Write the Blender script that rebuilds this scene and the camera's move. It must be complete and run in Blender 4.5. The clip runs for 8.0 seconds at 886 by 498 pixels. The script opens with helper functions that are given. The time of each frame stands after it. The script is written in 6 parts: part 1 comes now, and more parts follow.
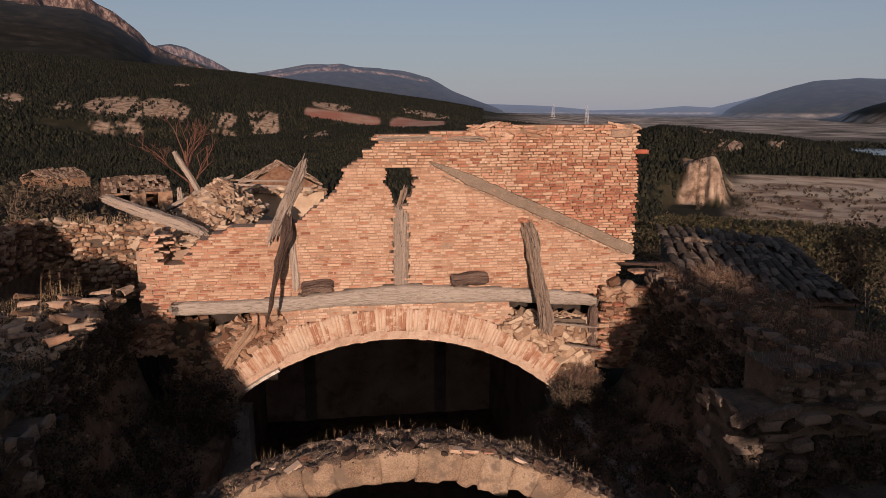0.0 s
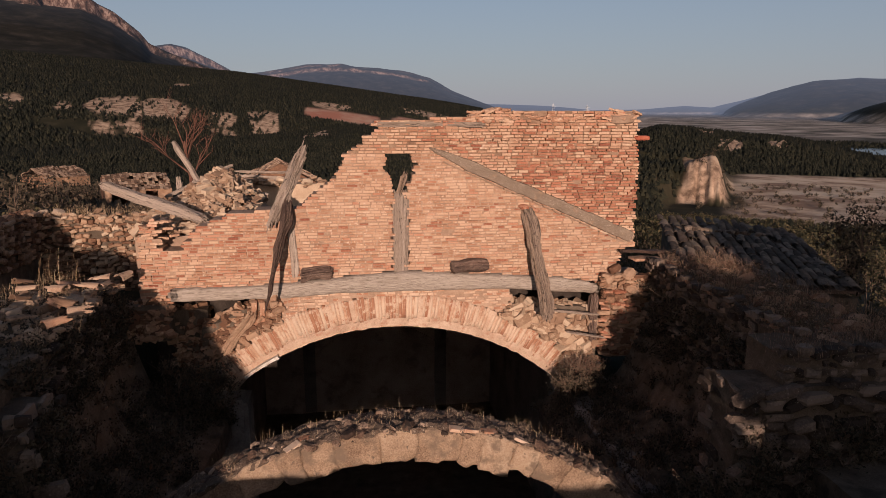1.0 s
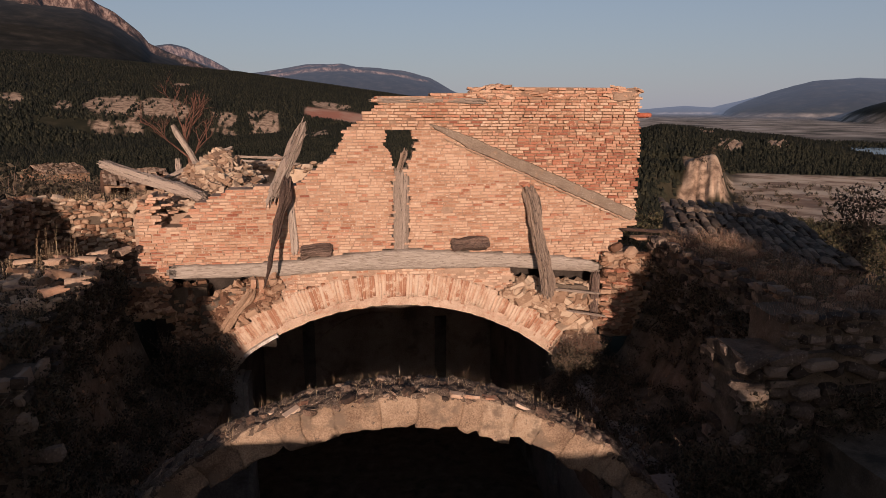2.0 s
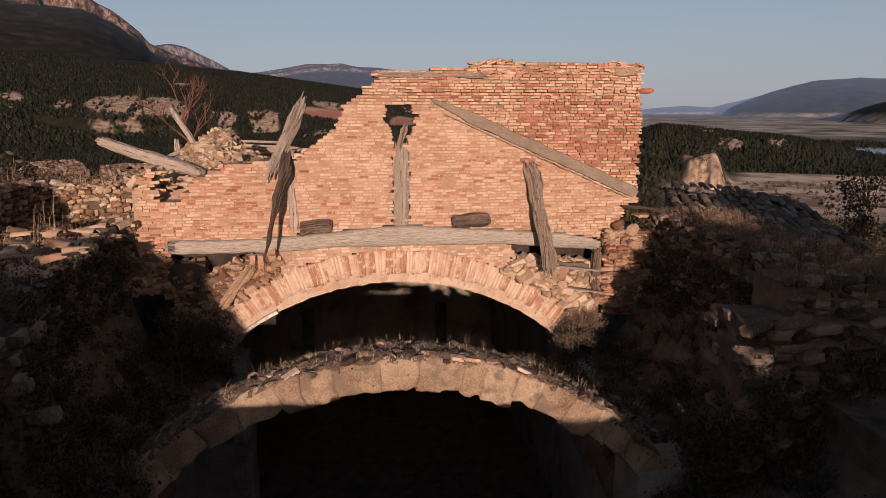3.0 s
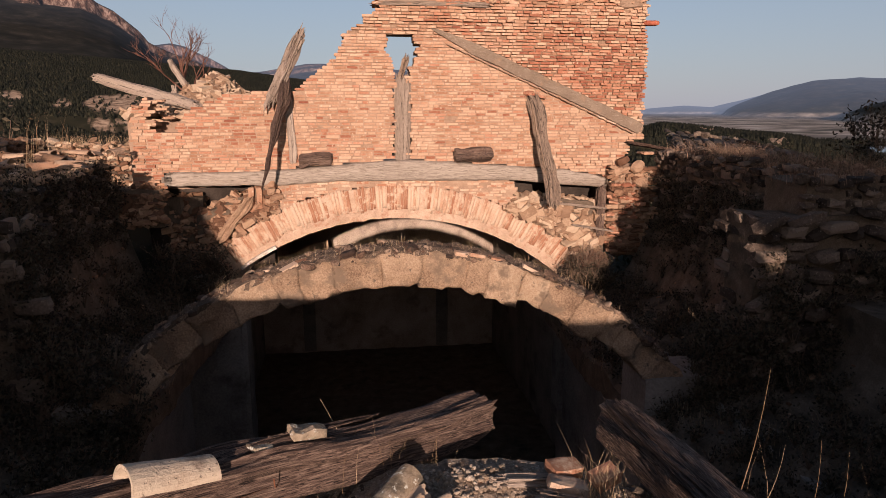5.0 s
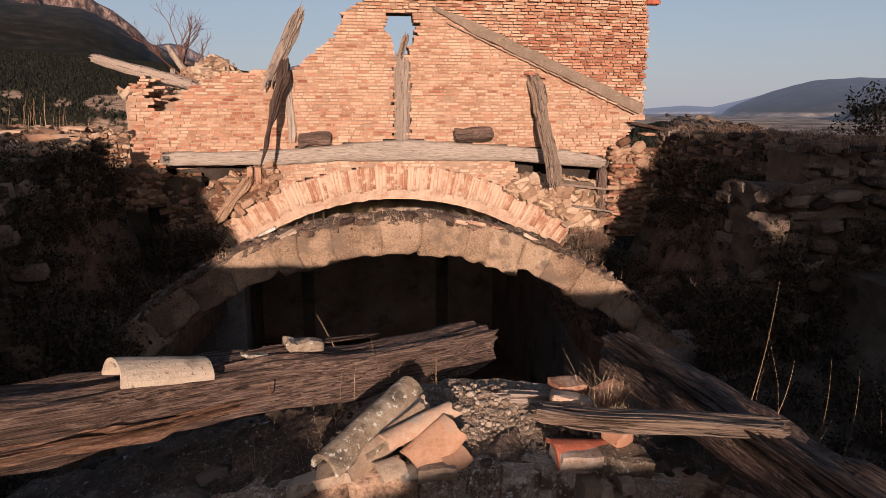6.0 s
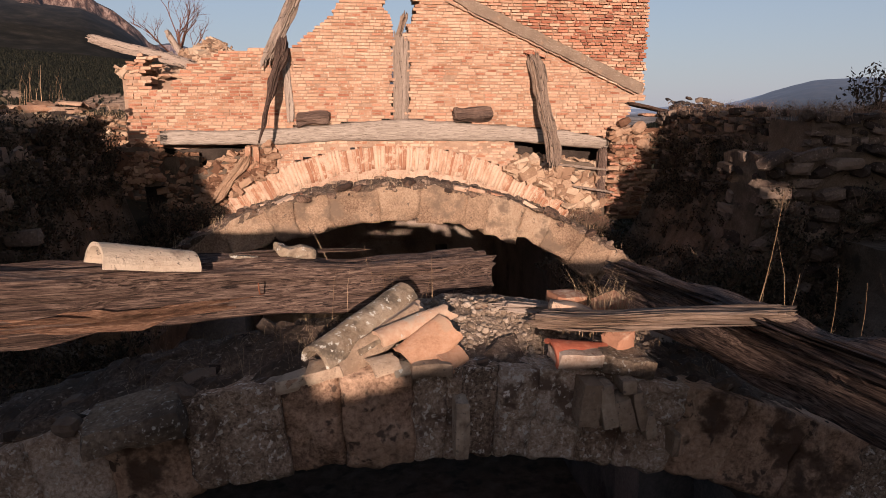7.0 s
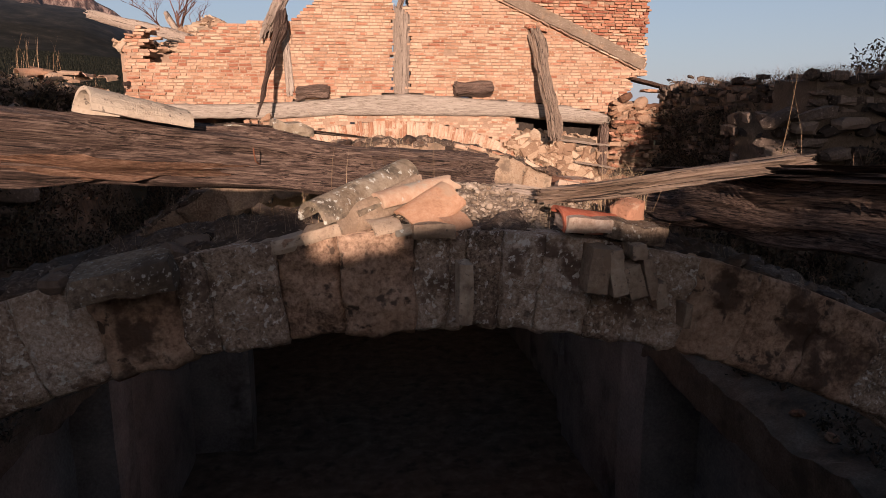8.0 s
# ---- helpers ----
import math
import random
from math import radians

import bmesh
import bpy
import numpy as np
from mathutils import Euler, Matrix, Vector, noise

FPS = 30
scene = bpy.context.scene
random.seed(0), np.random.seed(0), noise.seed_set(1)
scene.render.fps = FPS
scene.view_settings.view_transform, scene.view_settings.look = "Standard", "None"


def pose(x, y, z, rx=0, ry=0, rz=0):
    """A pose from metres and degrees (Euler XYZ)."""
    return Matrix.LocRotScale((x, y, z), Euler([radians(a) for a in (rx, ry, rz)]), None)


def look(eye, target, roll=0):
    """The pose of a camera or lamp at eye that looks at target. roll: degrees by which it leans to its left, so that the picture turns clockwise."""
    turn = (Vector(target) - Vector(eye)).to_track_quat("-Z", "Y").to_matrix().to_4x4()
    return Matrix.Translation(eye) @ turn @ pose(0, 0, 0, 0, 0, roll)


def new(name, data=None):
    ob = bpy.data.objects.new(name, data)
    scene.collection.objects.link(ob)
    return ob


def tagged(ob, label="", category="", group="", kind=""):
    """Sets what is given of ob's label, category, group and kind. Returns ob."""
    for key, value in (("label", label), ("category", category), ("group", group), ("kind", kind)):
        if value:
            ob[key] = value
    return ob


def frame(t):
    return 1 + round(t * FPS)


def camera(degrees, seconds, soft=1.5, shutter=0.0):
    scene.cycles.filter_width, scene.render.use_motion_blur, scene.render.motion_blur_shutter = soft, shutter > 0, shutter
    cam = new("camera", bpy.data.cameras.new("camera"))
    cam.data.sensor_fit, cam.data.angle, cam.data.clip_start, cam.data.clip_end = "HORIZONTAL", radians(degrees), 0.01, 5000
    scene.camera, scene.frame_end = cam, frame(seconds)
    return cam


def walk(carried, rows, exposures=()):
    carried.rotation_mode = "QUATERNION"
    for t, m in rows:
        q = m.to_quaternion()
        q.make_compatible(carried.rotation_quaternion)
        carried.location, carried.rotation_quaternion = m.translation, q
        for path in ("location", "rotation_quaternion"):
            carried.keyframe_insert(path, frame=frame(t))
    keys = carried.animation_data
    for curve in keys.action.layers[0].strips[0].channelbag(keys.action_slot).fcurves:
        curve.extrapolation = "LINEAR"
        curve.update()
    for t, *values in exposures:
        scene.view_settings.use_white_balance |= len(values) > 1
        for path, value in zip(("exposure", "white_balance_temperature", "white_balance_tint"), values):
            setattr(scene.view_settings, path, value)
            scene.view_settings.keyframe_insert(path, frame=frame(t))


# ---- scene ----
cam = camera(66.0, 8.0, soft=0.65)
ROWS = [
    (0.0, 0.015, 0.010, 11.512),
    (0.5, 0.017, 0.005, 11.374),
    (1.0, 0.014, 0.005, 11.216),
    (1.5, 0.007, 0.003, 10.977),
    (3.0, -0.008, 0.000, 10.210),
    (3.5, -0.022, 0.000, 9.892),
    (4.0, -0.033, 0.000, 9.467),
    (4.5, -0.049, 0.000, 9.094),
    (6.0, -0.049, 0.000, 8.392),
    (6.5, -0.043, 0.000, 8.196),
    (7.0, -0.030, 0.000, 7.972),
    (7.5, -0.028, 0.000, 7.792),
    (8.0, -0.040, -0.003, 7.454),
]
walk(cam, [(t, pose(x, y, z, 90 - 11.5, 0, -7.9)) for t, x, y, z in ROWS], exposures=[(0.0, 0.02, 6500, 18), (3.0, 0.2, 6500, 18), (4.5, 0.35, 6500, 18), (6.0, 0.44, 6500, 18), (8.0, 0.54, 6500, 18)])

# ---- light ----
SUN_EL, SUN_HEADING = 9.1, 6.0
world = bpy.data.worlds.new("world")
scene.world = world
world.use_nodes = True
wn = world.node_tree.nodes
sky = wn.new("ShaderNodeTexSky")
sky.sky_type = "NISHITA"
sky.sun_disc = False
sky.sun_elevation = radians(SUN_EL)
sky.sun_rotation = radians(180 + SUN_HEADING)
sky.air_density, sky.dust_density, sky.ozone_density = 1.0, 0.3, 2.2
wn["Background"].inputs["Strength"].default_value = 0.08
# haze: a pale grey-blue veil that thins out towards the zenith
coords = wn.new("ShaderNodeTexCoord")
split = wn.new("ShaderNodeSeparateXYZ")
veil = wn.new("ShaderNodeMapRange")
veil.inputs["From Min"].default_value, veil.inputs["From Max"].default_value = 0.0, 0.42
veil.inputs["To Min"].default_value, veil.inputs["To Max"].default_value = 0.80, 0.0
haze = wn.new("ShaderNodeMix")
haze.data_type = "RGBA"
haze.inputs[7].default_value = (3.45, 3.85, 4.8, 1)
wl = world.node_tree.links
wl.new(coords.outputs["Generated"], split.inputs["Vector"])
wl.new(split.outputs["Z"], veil.inputs["Value"])
away = wn.new("ShaderNodeMapRange")
away.interpolation_type = "SMOOTHSTEP"
away.inputs["From Min"].default_value, away.inputs["From Max"].default_value = -0.5, 0.4
both = wn.new("ShaderNodeMath")
both.operation = "MULTIPLY"
wl.new(split.outputs["Y"], away.inputs["Value"])
wl.new(veil.outputs["Result"], both.inputs[0])
wl.new(away.outputs["Result"], both.inputs[1])
wl.new(both.outputs[0], haze.inputs[0])
wl.new(sky.outputs["Color"], haze.inputs[6])
# warm haze round the low sun
glow = wn.new("ShaderNodeMix")
glow.data_type = "RGBA"
glow.inputs[7].default_value = (13.0, 10.2, 8.3, 1)
towards = wn.new("ShaderNodeMapRange")
towards.interpolation_type = "SMOOTHSTEP"
towards.inputs["From Min"].default_value, towards.inputs["From Max"].default_value = 0.0, -0.9
low = wn.new("ShaderNodeMapRange")
low.inputs["From Min"].default_value, low.inputs["From Max"].default_value = 0.0, 0.75
low.inputs["To Min"].default_value, low.inputs["To Max"].default_value = 0.75, 0.0
warm = wn.new("ShaderNodeMath")
warm.operation = "MULTIPLY"
wl.new(split.outputs["Y"], towards.inputs["Value"])
wl.new(split.outputs["Z"], low.inputs["Value"])
wl.new(towards.outputs["Result"], warm.inputs[0])
wl.new(low.outputs["Result"], warm.inputs[1])
wl.new(warm.outputs[0], glow.inputs[0])
wl.new(haze.outputs[2], glow.inputs[6])
wl.new(glow.outputs[2], wn["Background"].inputs["Color"])

sun_data = bpy.data.lights.new("sun", "SUN")
sun_data.energy, sun_data.angle, sun_data.color = 5.0, radians(0.6), (1.0, 0.81, 0.67)
sun = new("sun", sun_data)
sh = radians(SUN_HEADING)
sun.matrix_world = look((0, -40, 40), (40 * math.sin(sh), -40 + 40 * math.cos(sh), 40 - 40 * math.tan(radians(SUN_EL))))


# ---- materials ----
def material(name, tones, scale=3.0, detail_scale=40.0, rough=0.9, bump=0.4, bump_scale=60.0, stain=None,
             stain_scale=1.2, stain_at=(0.5, 0.7), piece=0.0, stretch=(1, 1, 1), depth=0.01, spots=None, spot_scale=25.0, spot_at=(0.62, 0.7), local=False, grain=0.45, cracks=None):
    """Tones: dark, middle, light base colours. Two scales of noise, an optional stain and lichen spots, per-piece variation and relief."""
    mat = bpy.data.materials.new(name)
    mat.use_nodes = True
    n, l = mat.node_tree.nodes, mat.node_tree.links
    shader = n["Principled BSDF"]
    shader.inputs["Roughness"].default_value = rough
    shader.inputs["Specular IOR Level"].default_value = 0.2
    geo = n.new("ShaderNodeNewGeometry")
    mapping = n.new("ShaderNodeMapping")
    mapping.inputs["Scale"].default_value = stretch
    coords = n.new("ShaderNodeTexCoord")
    l.new(coords.outputs["Object"] if local else geo.outputs["Position"], mapping.inputs["Vector"])

    def noise_at(sc, det=6.0, ro=0.6):
        t = n.new("ShaderNodeTexNoise")
        t.inputs["Scale"].default_value, t.inputs["Detail"].default_value, t.inputs["Roughness"].default_value = sc, det, ro
        l.new(mapping.outputs["Vector"], t.inputs["Vector"])
        return t.outputs["Fac"]

    def mix(a, b, f, kind="MIX"):
        m = n.new("ShaderNodeMix")
        m.data_type, m.blend_type = "RGBA", kind
        for sock, v in (("A_Color", a), ("B_Color", b), ("Factor_Float", f)):
            i = next(x for x in m.inputs if x.identifier == sock)
            if isinstance(v, (int, float)):
                i.default_value = v
            elif isinstance(v, tuple):
                i.default_value = (*v, 1)
            else:
                l.new(v, i)
        return next(x for x in m.outputs if x.identifier == "Result_Color")

    def math_node(op, a, b):
        m = n.new("ShaderNodeMath")
        m.operation = op
        for i, v in enumerate((a, b)):
            if isinstance(v, (int, float)):
                m.inputs[i].default_value = v
            else:
                l.new(v, m.inputs[i])
        return m.outputs[0]

    large, fine = noise_at(scale), noise_at(detail_scale, 8.0, 0.7)
    fac = math_node("ADD", math_node("MULTIPLY", large, 1 - grain), math_node("MULTIPLY", fine, grain))
    if piece:
        info = n.new("ShaderNodeObjectInfo")
        both = math_node("ADD", info.outputs["Random"], geo.outputs["Random Per Island"])
        both = math_node("FRACT", both, 0.0)
        fac = math_node("ADD", fac, math_node("MULTIPLY", math_node("SUBTRACT", both, 0.5), piece))
    ramp = n.new("ShaderNodeValToRGB")
    e = ramp.color_ramp.elements
    e[0].position, e[0].color = 0.36, (*tones[0], 1)
    e[1].position, e[1].color = 0.66, (*tones[-1], 1)
    for i, tone in enumerate(tones[1:-1]):
        x = e.new(0.36 + 0.30 * (i + 1) / (len(tones) - 1))
        x.color = (*tone, 1)
    l.new(fac, ramp.inputs["Fac"])
    col = ramp.outputs["Color"]

    def step(src, lo, hi):
        m = n.new("ShaderNodeMapRange")
        m.interpolation_type = "SMOOTHSTEP"
        m.inputs["From Min"].default_value, m.inputs["From Max"].default_value = lo, hi
        l.new(src, m.inputs["Value"])
        return m.outputs["Result"]

    if stain:
        col = mix(col, stain, step(noise_at(stain_scale, 5.0, 0.65), *stain_at))
    if spots:
        col = mix(col, spots, step(noise_at(spot_scale, 4.0, 0.6), *spot_at))
    line = None
    if cracks:
        tone, crack_scale, crack_width = cracks
        away = math_node("ABSOLUTE", math_node("SUBTRACT", noise_at(crack_scale, 3.0, 0.6), 0.5), 0.0)
        line = step(away, crack_width, crack_width * 0.35)
        col = mix(col, tone, line)
    l.new(col, shader.inputs["Base Color"])
    b = n.new("ShaderNodeBump")
    b.inputs["Strength"].default_value, b.inputs["Distance"].default_value = bump, depth
    relief = math_node("ADD", noise_at(bump_scale, 8.0, 0.7), math_node("MULTIPLY", large, 1.5))
    if line:
        relief = math_node("SUBTRACT", relief, math_node("MULTIPLY", line, 0.6))
    l.new(relief, b.inputs["Height"])
    l.new(b.outputs["Normal"], shader.inputs["Normal"])
    return mat


BRICK = material("brick", [(0.31, 0.155, 0.09), (0.43, 0.245, 0.152), (0.50, 0.325, 0.215)], 1.1, 26, 0.92, 0.9, 55, (0.50, 0.33, 0.22), 0.8, (0.45, 0.7), 0.34, spots=(0.54, 0.385, 0.275), spot_scale=13, spot_at=(0.58, 0.68), depth=0.014)
ROSE_BRICK = material("rose_brick", [(0.27, 0.105, 0.06), (0.40, 0.185, 0.11), (0.48, 0.275, 0.18)], 1.3, 26, 0.92, 0.9, 55, None, piece=0.32, spots=(0.52, 0.36, 0.25), spot_scale=15, spot_at=(0.60, 0.70), depth=0.014)
BRICK_RED = material("red_brick", [(0.22, 0.075, 0.045), (0.36, 0.14, 0.08), (0.44, 0.22, 0.135)], 1.1, 22, 0.92, 0.9, 55, None, piece=0.32, spots=(0.50, 0.33, 0.225), spot_scale=14, spot_at=(0.60, 0.70), depth=0.014)
ARCH_BRICK = material("arch_brick", [(0.33, 0.155, 0.09), (0.46, 0.285, 0.185), (0.54, 0.39, 0.28)], 3.5, 30, 0.92, 0.8, 60, (0.52, 0.37, 0.26), 7.0, (0.50, 0.62), 0.36, spots=(0.34, 0.175, 0.105), spot_scale=20, spot_at=(0.62, 0.72), depth=0.014)
MORTAR = material("lime_mortar", [(0.20, 0.13, 0.085), (0.29, 0.19, 0.13), (0.36, 0.25, 0.17)], 2.0, 50, 0.95, 0.6, 90)
LIP = material("arch_mortar", [(0.33, 0.21, 0.14), (0.46, 0.315, 0.22), (0.55, 0.41, 0.30)], 3.0, 35, 0.95, 0.9, 50, (0.36, 0.19, 0.12), 5.0, (0.52, 0.66), depth=0.015)
WASH = material("mortar_wash", [(0.24, 0.15, 0.10), (0.34, 0.222, 0.15), (0.42, 0.29, 0.20)], 3.0, 40, 0.95, 0.7, 60)
JOINT = material("earth_mortar", [(0.15, 0.088, 0.056), (0.25, 0.155, 0.10), (0.35, 0.235, 0.158)], 2.0, 30, 0.95, 0.6, 90)
RENDER_COAT = material("cement_render", [(0.13, 0.09, 0.062), (0.21, 0.152, 0.108), (0.30, 0.225, 0.165)], 3.0, 45, 0.95, 1.0, 60, (0.26, 0.165, 0.105), 4.0, (0.56, 0.7), spots=(0.36, 0.285, 0.22), spot_scale=38, spot_at=(0.60, 0.66), depth=0.016, grain=0.7)
STONE = material("limestone", [(0.13, 0.09, 0.062), (0.28, 0.205, 0.142), (0.42, 0.33, 0.24)], 3.0, 48, 0.95, 0.9, 50, (0.10, 0.074, 0.053), 2.6, (0.48, 0.66), 0.3, depth=0.018, spots=(0.46, 0.42, 0.35), spot_scale=55, spot_at=(0.57, 0.66), grain=0.65)
ARCH_STONE = material("tan_limestone", [(0.15, 0.092, 0.058), (0.32, 0.212, 0.136), (0.43, 0.312, 0.21)], 2.6, 45, 0.95, 1.0, 35, (0.18, 0.125, 0.085), 3.4, (0.50, 0.66), 0.16, depth=0.022, spots=(0.12, 0.088, 0.064), spot_scale=9, spot_at=(0.61, 0.70), grain=0.6)
LICHEN_STONE = material("lichened_plaster", [(0.14, 0.092, 0.064), (0.48, 0.345, 0.245), (0.74, 0.61, 0.49)], 7.0, 70, 0.95, 1.0, 50, (0.20, 0.13, 0.092), 5.0, (0.53, 0.63), 0.14, depth=0.022, spots=(0.74, 0.67, 0.58), spot_scale=42, spot_at=(0.56, 0.63), grain=0.7)
BROWN_STONE = material("brown_sandstone", [(0.20, 0.118, 0.077), (0.52, 0.335, 0.222), (0.68, 0.49, 0.35)], 6.0, 55, 0.95, 1.0, 40, (0.14, 0.085, 0.057), 4.0, (0.5, 0.64), 0.1, depth=0.022, spots=(0.13, 0.085, 0.06), spot_scale=12, spot_at=(0.57, 0.66), grain=0.6)
# darker stand-in for the rubble stone: shade put into its colour
SHADE_STONE = material("shade_dark_stone", [(0.04, 0.028, 0.021), (0.095, 0.067, 0.05), (0.18, 0.13, 0.097)], 2.0, 30, 0.95, 0.9, 40, None, piece=0.45, spots=(0.24, 0.19, 0.15), spot_scale=30, spot_at=(0.62, 0.70))
RUBBLE = material("rubble_stone", [(0.13, 0.065, 0.038), (0.26, 0.145, 0.086), (0.36, 0.228, 0.145)], 2.0, 30, 0.95, 0.7, 50, None, piece=0.45)
PALE_RUBBLE = material("pale_rubble", [(0.24, 0.145, 0.09), (0.38, 0.255, 0.165), (0.48, 0.35, 0.24)], 2.0, 30, 0.95, 0.6, 50, None, piece=0.4)
OLD_TILE = material("aged_tile", [(0.055, 0.038, 0.028), (0.12, 0.083, 0.06), (0.21, 0.155, 0.115)], 4.0, 40, 0.9, 0.5, 60, (0.09, 0.07, 0.05), 3.0, (0.5, 0.65), 0.5)
RUBBLE_EARTH = material("stony_earth", [(0.05, 0.034, 0.025), (0.13, 0.088, 0.062), (0.27, 0.195, 0.14)], 6.0, 55, 0.98, 1.0, 45, (0.08, 0.057, 0.04), 4.0, (0.5, 0.64), depth=0.02, grain=0.65, spots=(0.36, 0.28, 0.21), spot_scale=40, spot_at=(0.60, 0.68))
CRUST_STONE = material("crusted_stone", [(0.06, 0.036, 0.025), (0.15, 0.09, 0.06), (0.29, 0.20, 0.14)], 5.0, 40, 0.95, 1.0, 45, (0.045, 0.032, 0.024), 7.0, (0.50, 0.60), 0.45)
EARTH = material("rubble_earth", [(0.06, 0.042, 0.029), (0.115, 0.083, 0.058), (0.19, 0.143, 0.105)], 3.0, 45, 0.98, 0.9, 40, (0.05, 0.038, 0.026), 2.0, depth=0.015)
WOOD = material("weathered_wood", [(0.12, 0.084, 0.062), (0.28, 0.212, 0.162), (0.43, 0.345, 0.277)], 5.0, 190, 0.85, 0.8, 190, (0.24, 0.175, 0.12), 1.5, (0.56, 0.75), 0.12, stretch=(0.05, 1, 1), local=True, grain=0.6, depth=0.008, spots=(0.13, 0.098, 0.074), spot_scale=150, spot_at=(0.56, 0.72), cracks=((0.06, 0.045, 0.034), 9.0, 0.010))
WOOD_BROWN = material("brown_weathered_wood", [(0.09, 0.06, 0.043), (0.22, 0.155, 0.112), (0.36, 0.275, 0.21)], 4.0, 120, 0.85, 1.0, 120, (0.26, 0.165, 0.105), 3.0, (0.54, 0.72), 0.0, stretch=(0.06, 1, 1), local=True, grain=0.7, depth=0.012, spots=(0.06, 0.042, 0.031), spot_scale=90, spot_at=(0.56, 0.66), cracks=((0.045, 0.032, 0.024), 12.0, 0.014))
LINTEL_WOOD = material("bleached_timber", [(0.15, 0.115, 0.088), (0.31, 0.25, 0.197), (0.44, 0.37, 0.305)], 3.0, 75, 0.88, 1.0, 75, (0.22, 0.16, 0.115), 1.2, (0.50, 0.72), 0.0, stretch=(0.05, 1, 1), grain=0.78, depth=0.015, spots=(0.12, 0.09, 0.068), spot_scale=80, spot_at=(0.56, 0.68))
WOOD_DARK = material("dark_timber", [(0.013, 0.0085, 0.0065), (0.082, 0.050, 0.037), (0.26, 0.18, 0.135)], 5.0, 170, 0.85, 1.0, 170, (0.13, 0.066, 0.042), 2.5, (0.58, 0.76), 0.1, stretch=(0.045, 1, 1), local=True, grain=0.75, depth=0.008, spots=(0.018, 0.0115, 0.009), spot_scale=150, spot_at=(0.55, 0.63))
FIBRE = material("rotted_fibre", [(0.05, 0.024, 0.015), (0.20, 0.105, 0.063), (0.38, 0.235, 0.155)], 20.0, 130, 0.95, 1.0, 120, None, stretch=(0.2, 1, 1), local=True, grain=0.7)
TILE = material("clay_tile", [(0.26, 0.12, 0.07), (0.42, 0.24, 0.15), (0.50, 0.35, 0.24)], 4.0, 40, 0.9, 0.4, 60, (0.36, 0.31, 0.24), 5.0, (0.5, 0.65), 0.5, spots=(0.45, 0.43, 0.36), spot_scale=30)
PEBBLE = material("gravel", [(0.20, 0.145, 0.10), (0.31, 0.235, 0.17), (0.42, 0.335, 0.255)], 5.0, 60, 0.95, 0.4, 90, None, piece=0.35)
GRAVEL_EARTH = material("gravelly_earth", [(0.12, 0.085, 0.06), (0.26, 0.19, 0.135), (0.40, 0.31, 0.23)], 8.0, 60, 0.98, 1.0, 60, (0.13, 0.092, 0.065), 5.0, (0.5, 0.65), grain=0.65, depth=0.012, spots=(0.45, 0.38, 0.30), spot_scale=70, spot_at=(0.60, 0.66))
PALE_TILE = material("pale_clay", [(0.26, 0.18, 0.12), (0.40, 0.29, 0.20), (0.52, 0.41, 0.30)], 5.0, 50, 0.9, 0.6, 70, (0.22, 0.155, 0.11), 6.0, (0.52, 0.70), 0.3, spots=(0.17, 0.13, 0.10), spot_scale=60, spot_at=(0.60, 0.70))
LICHEN_TILE = material("lichen_clay", [(0.20, 0.14, 0.09), (0.34, 0.26, 0.18), (0.42, 0.35, 0.26)], 6.0, 50, 0.95, 0.8, 70, (0.13, 0.10, 0.07), 7.0, (0.5, 0.65), 0.2, spots=(0.60, 0.57, 0.48), spot_scale=32, spot_at=(0.58, 0.64))
ORANGE_TILE = material("orange_clay", [(0.30, 0.15, 0.085), (0.43, 0.235, 0.14), (0.50, 0.31, 0.20)], 6.0, 50, 0.85, 0.4, 70, (0.40, 0.26, 0.17), 7.0, (0.55, 0.7))
RED_TILE = material("red_clay", [(0.24, 0.06, 0.032), (0.36, 0.10, 0.055), (0.44, 0.17, 0.10)], 6.0, 50, 0.85, 0.4, 70, (0.34, 0.16, 0.10), 9.0, (0.58, 0.7))
DUSTY_TILE = material("dusty_clay", [(0.20, 0.115, 0.07), (0.33, 0.205, 0.132), (0.43, 0.295, 0.20)], 5.0, 45, 0.9, 0.6, 60, (0.15, 0.095, 0.063), 6.0, (0.54, 0.68), 0.4)
BROWN_LEAF = material("brown_leaf", [(0.04, 0.028, 0.017), (0.08, 0.057, 0.034), (0.14, 0.10, 0.062)], 2.0, 20, 0.9, 0.1, 60, None, piece=0.6)
HOUSE_TILE = material("village_tile", [(0.12, 0.072, 0.047), (0.24, 0.152, 0.102), (0.37, 0.26, 0.18)], 0.8, 8, 0.9, 0.4, 12, None, piece=0.5)
DRY = material("dry_scrub", [(0.07, 0.05, 0.03), (0.14, 0.10, 0.06), (0.22, 0.16, 0.10)], 2.0, 20, 0.9, 0.1, 60, None, piece=0.6)
# one plaster in two tones: darkened for the shaded nave, lighter where sun enters
SHADE_PLASTER = material("shade_plaster", [(0.11, 0.093, 0.08), (0.21, 0.18, 0.155), (0.31, 0.27, 0.235)], 1.0, 20, 0.95, 0.4, 30, (0.07, 0.057, 0.047), 0.7)
LIT_PLASTER = material("lit_plaster", [(0.25, 0.185, 0.14), (0.40, 0.31, 0.24), (0.52, 0.42, 0.335)], 1.0, 20, 0.95, 0.4, 30, (0.20, 0.15, 0.12), 1.4)
GRASS = material("dry_grass", [(0.16, 0.10, 0.055), (0.29, 0.195, 0.115), (0.40, 0.29, 0.18)], 6.0, 40, 0.9, 0.1, 60, None, piece=0.6)
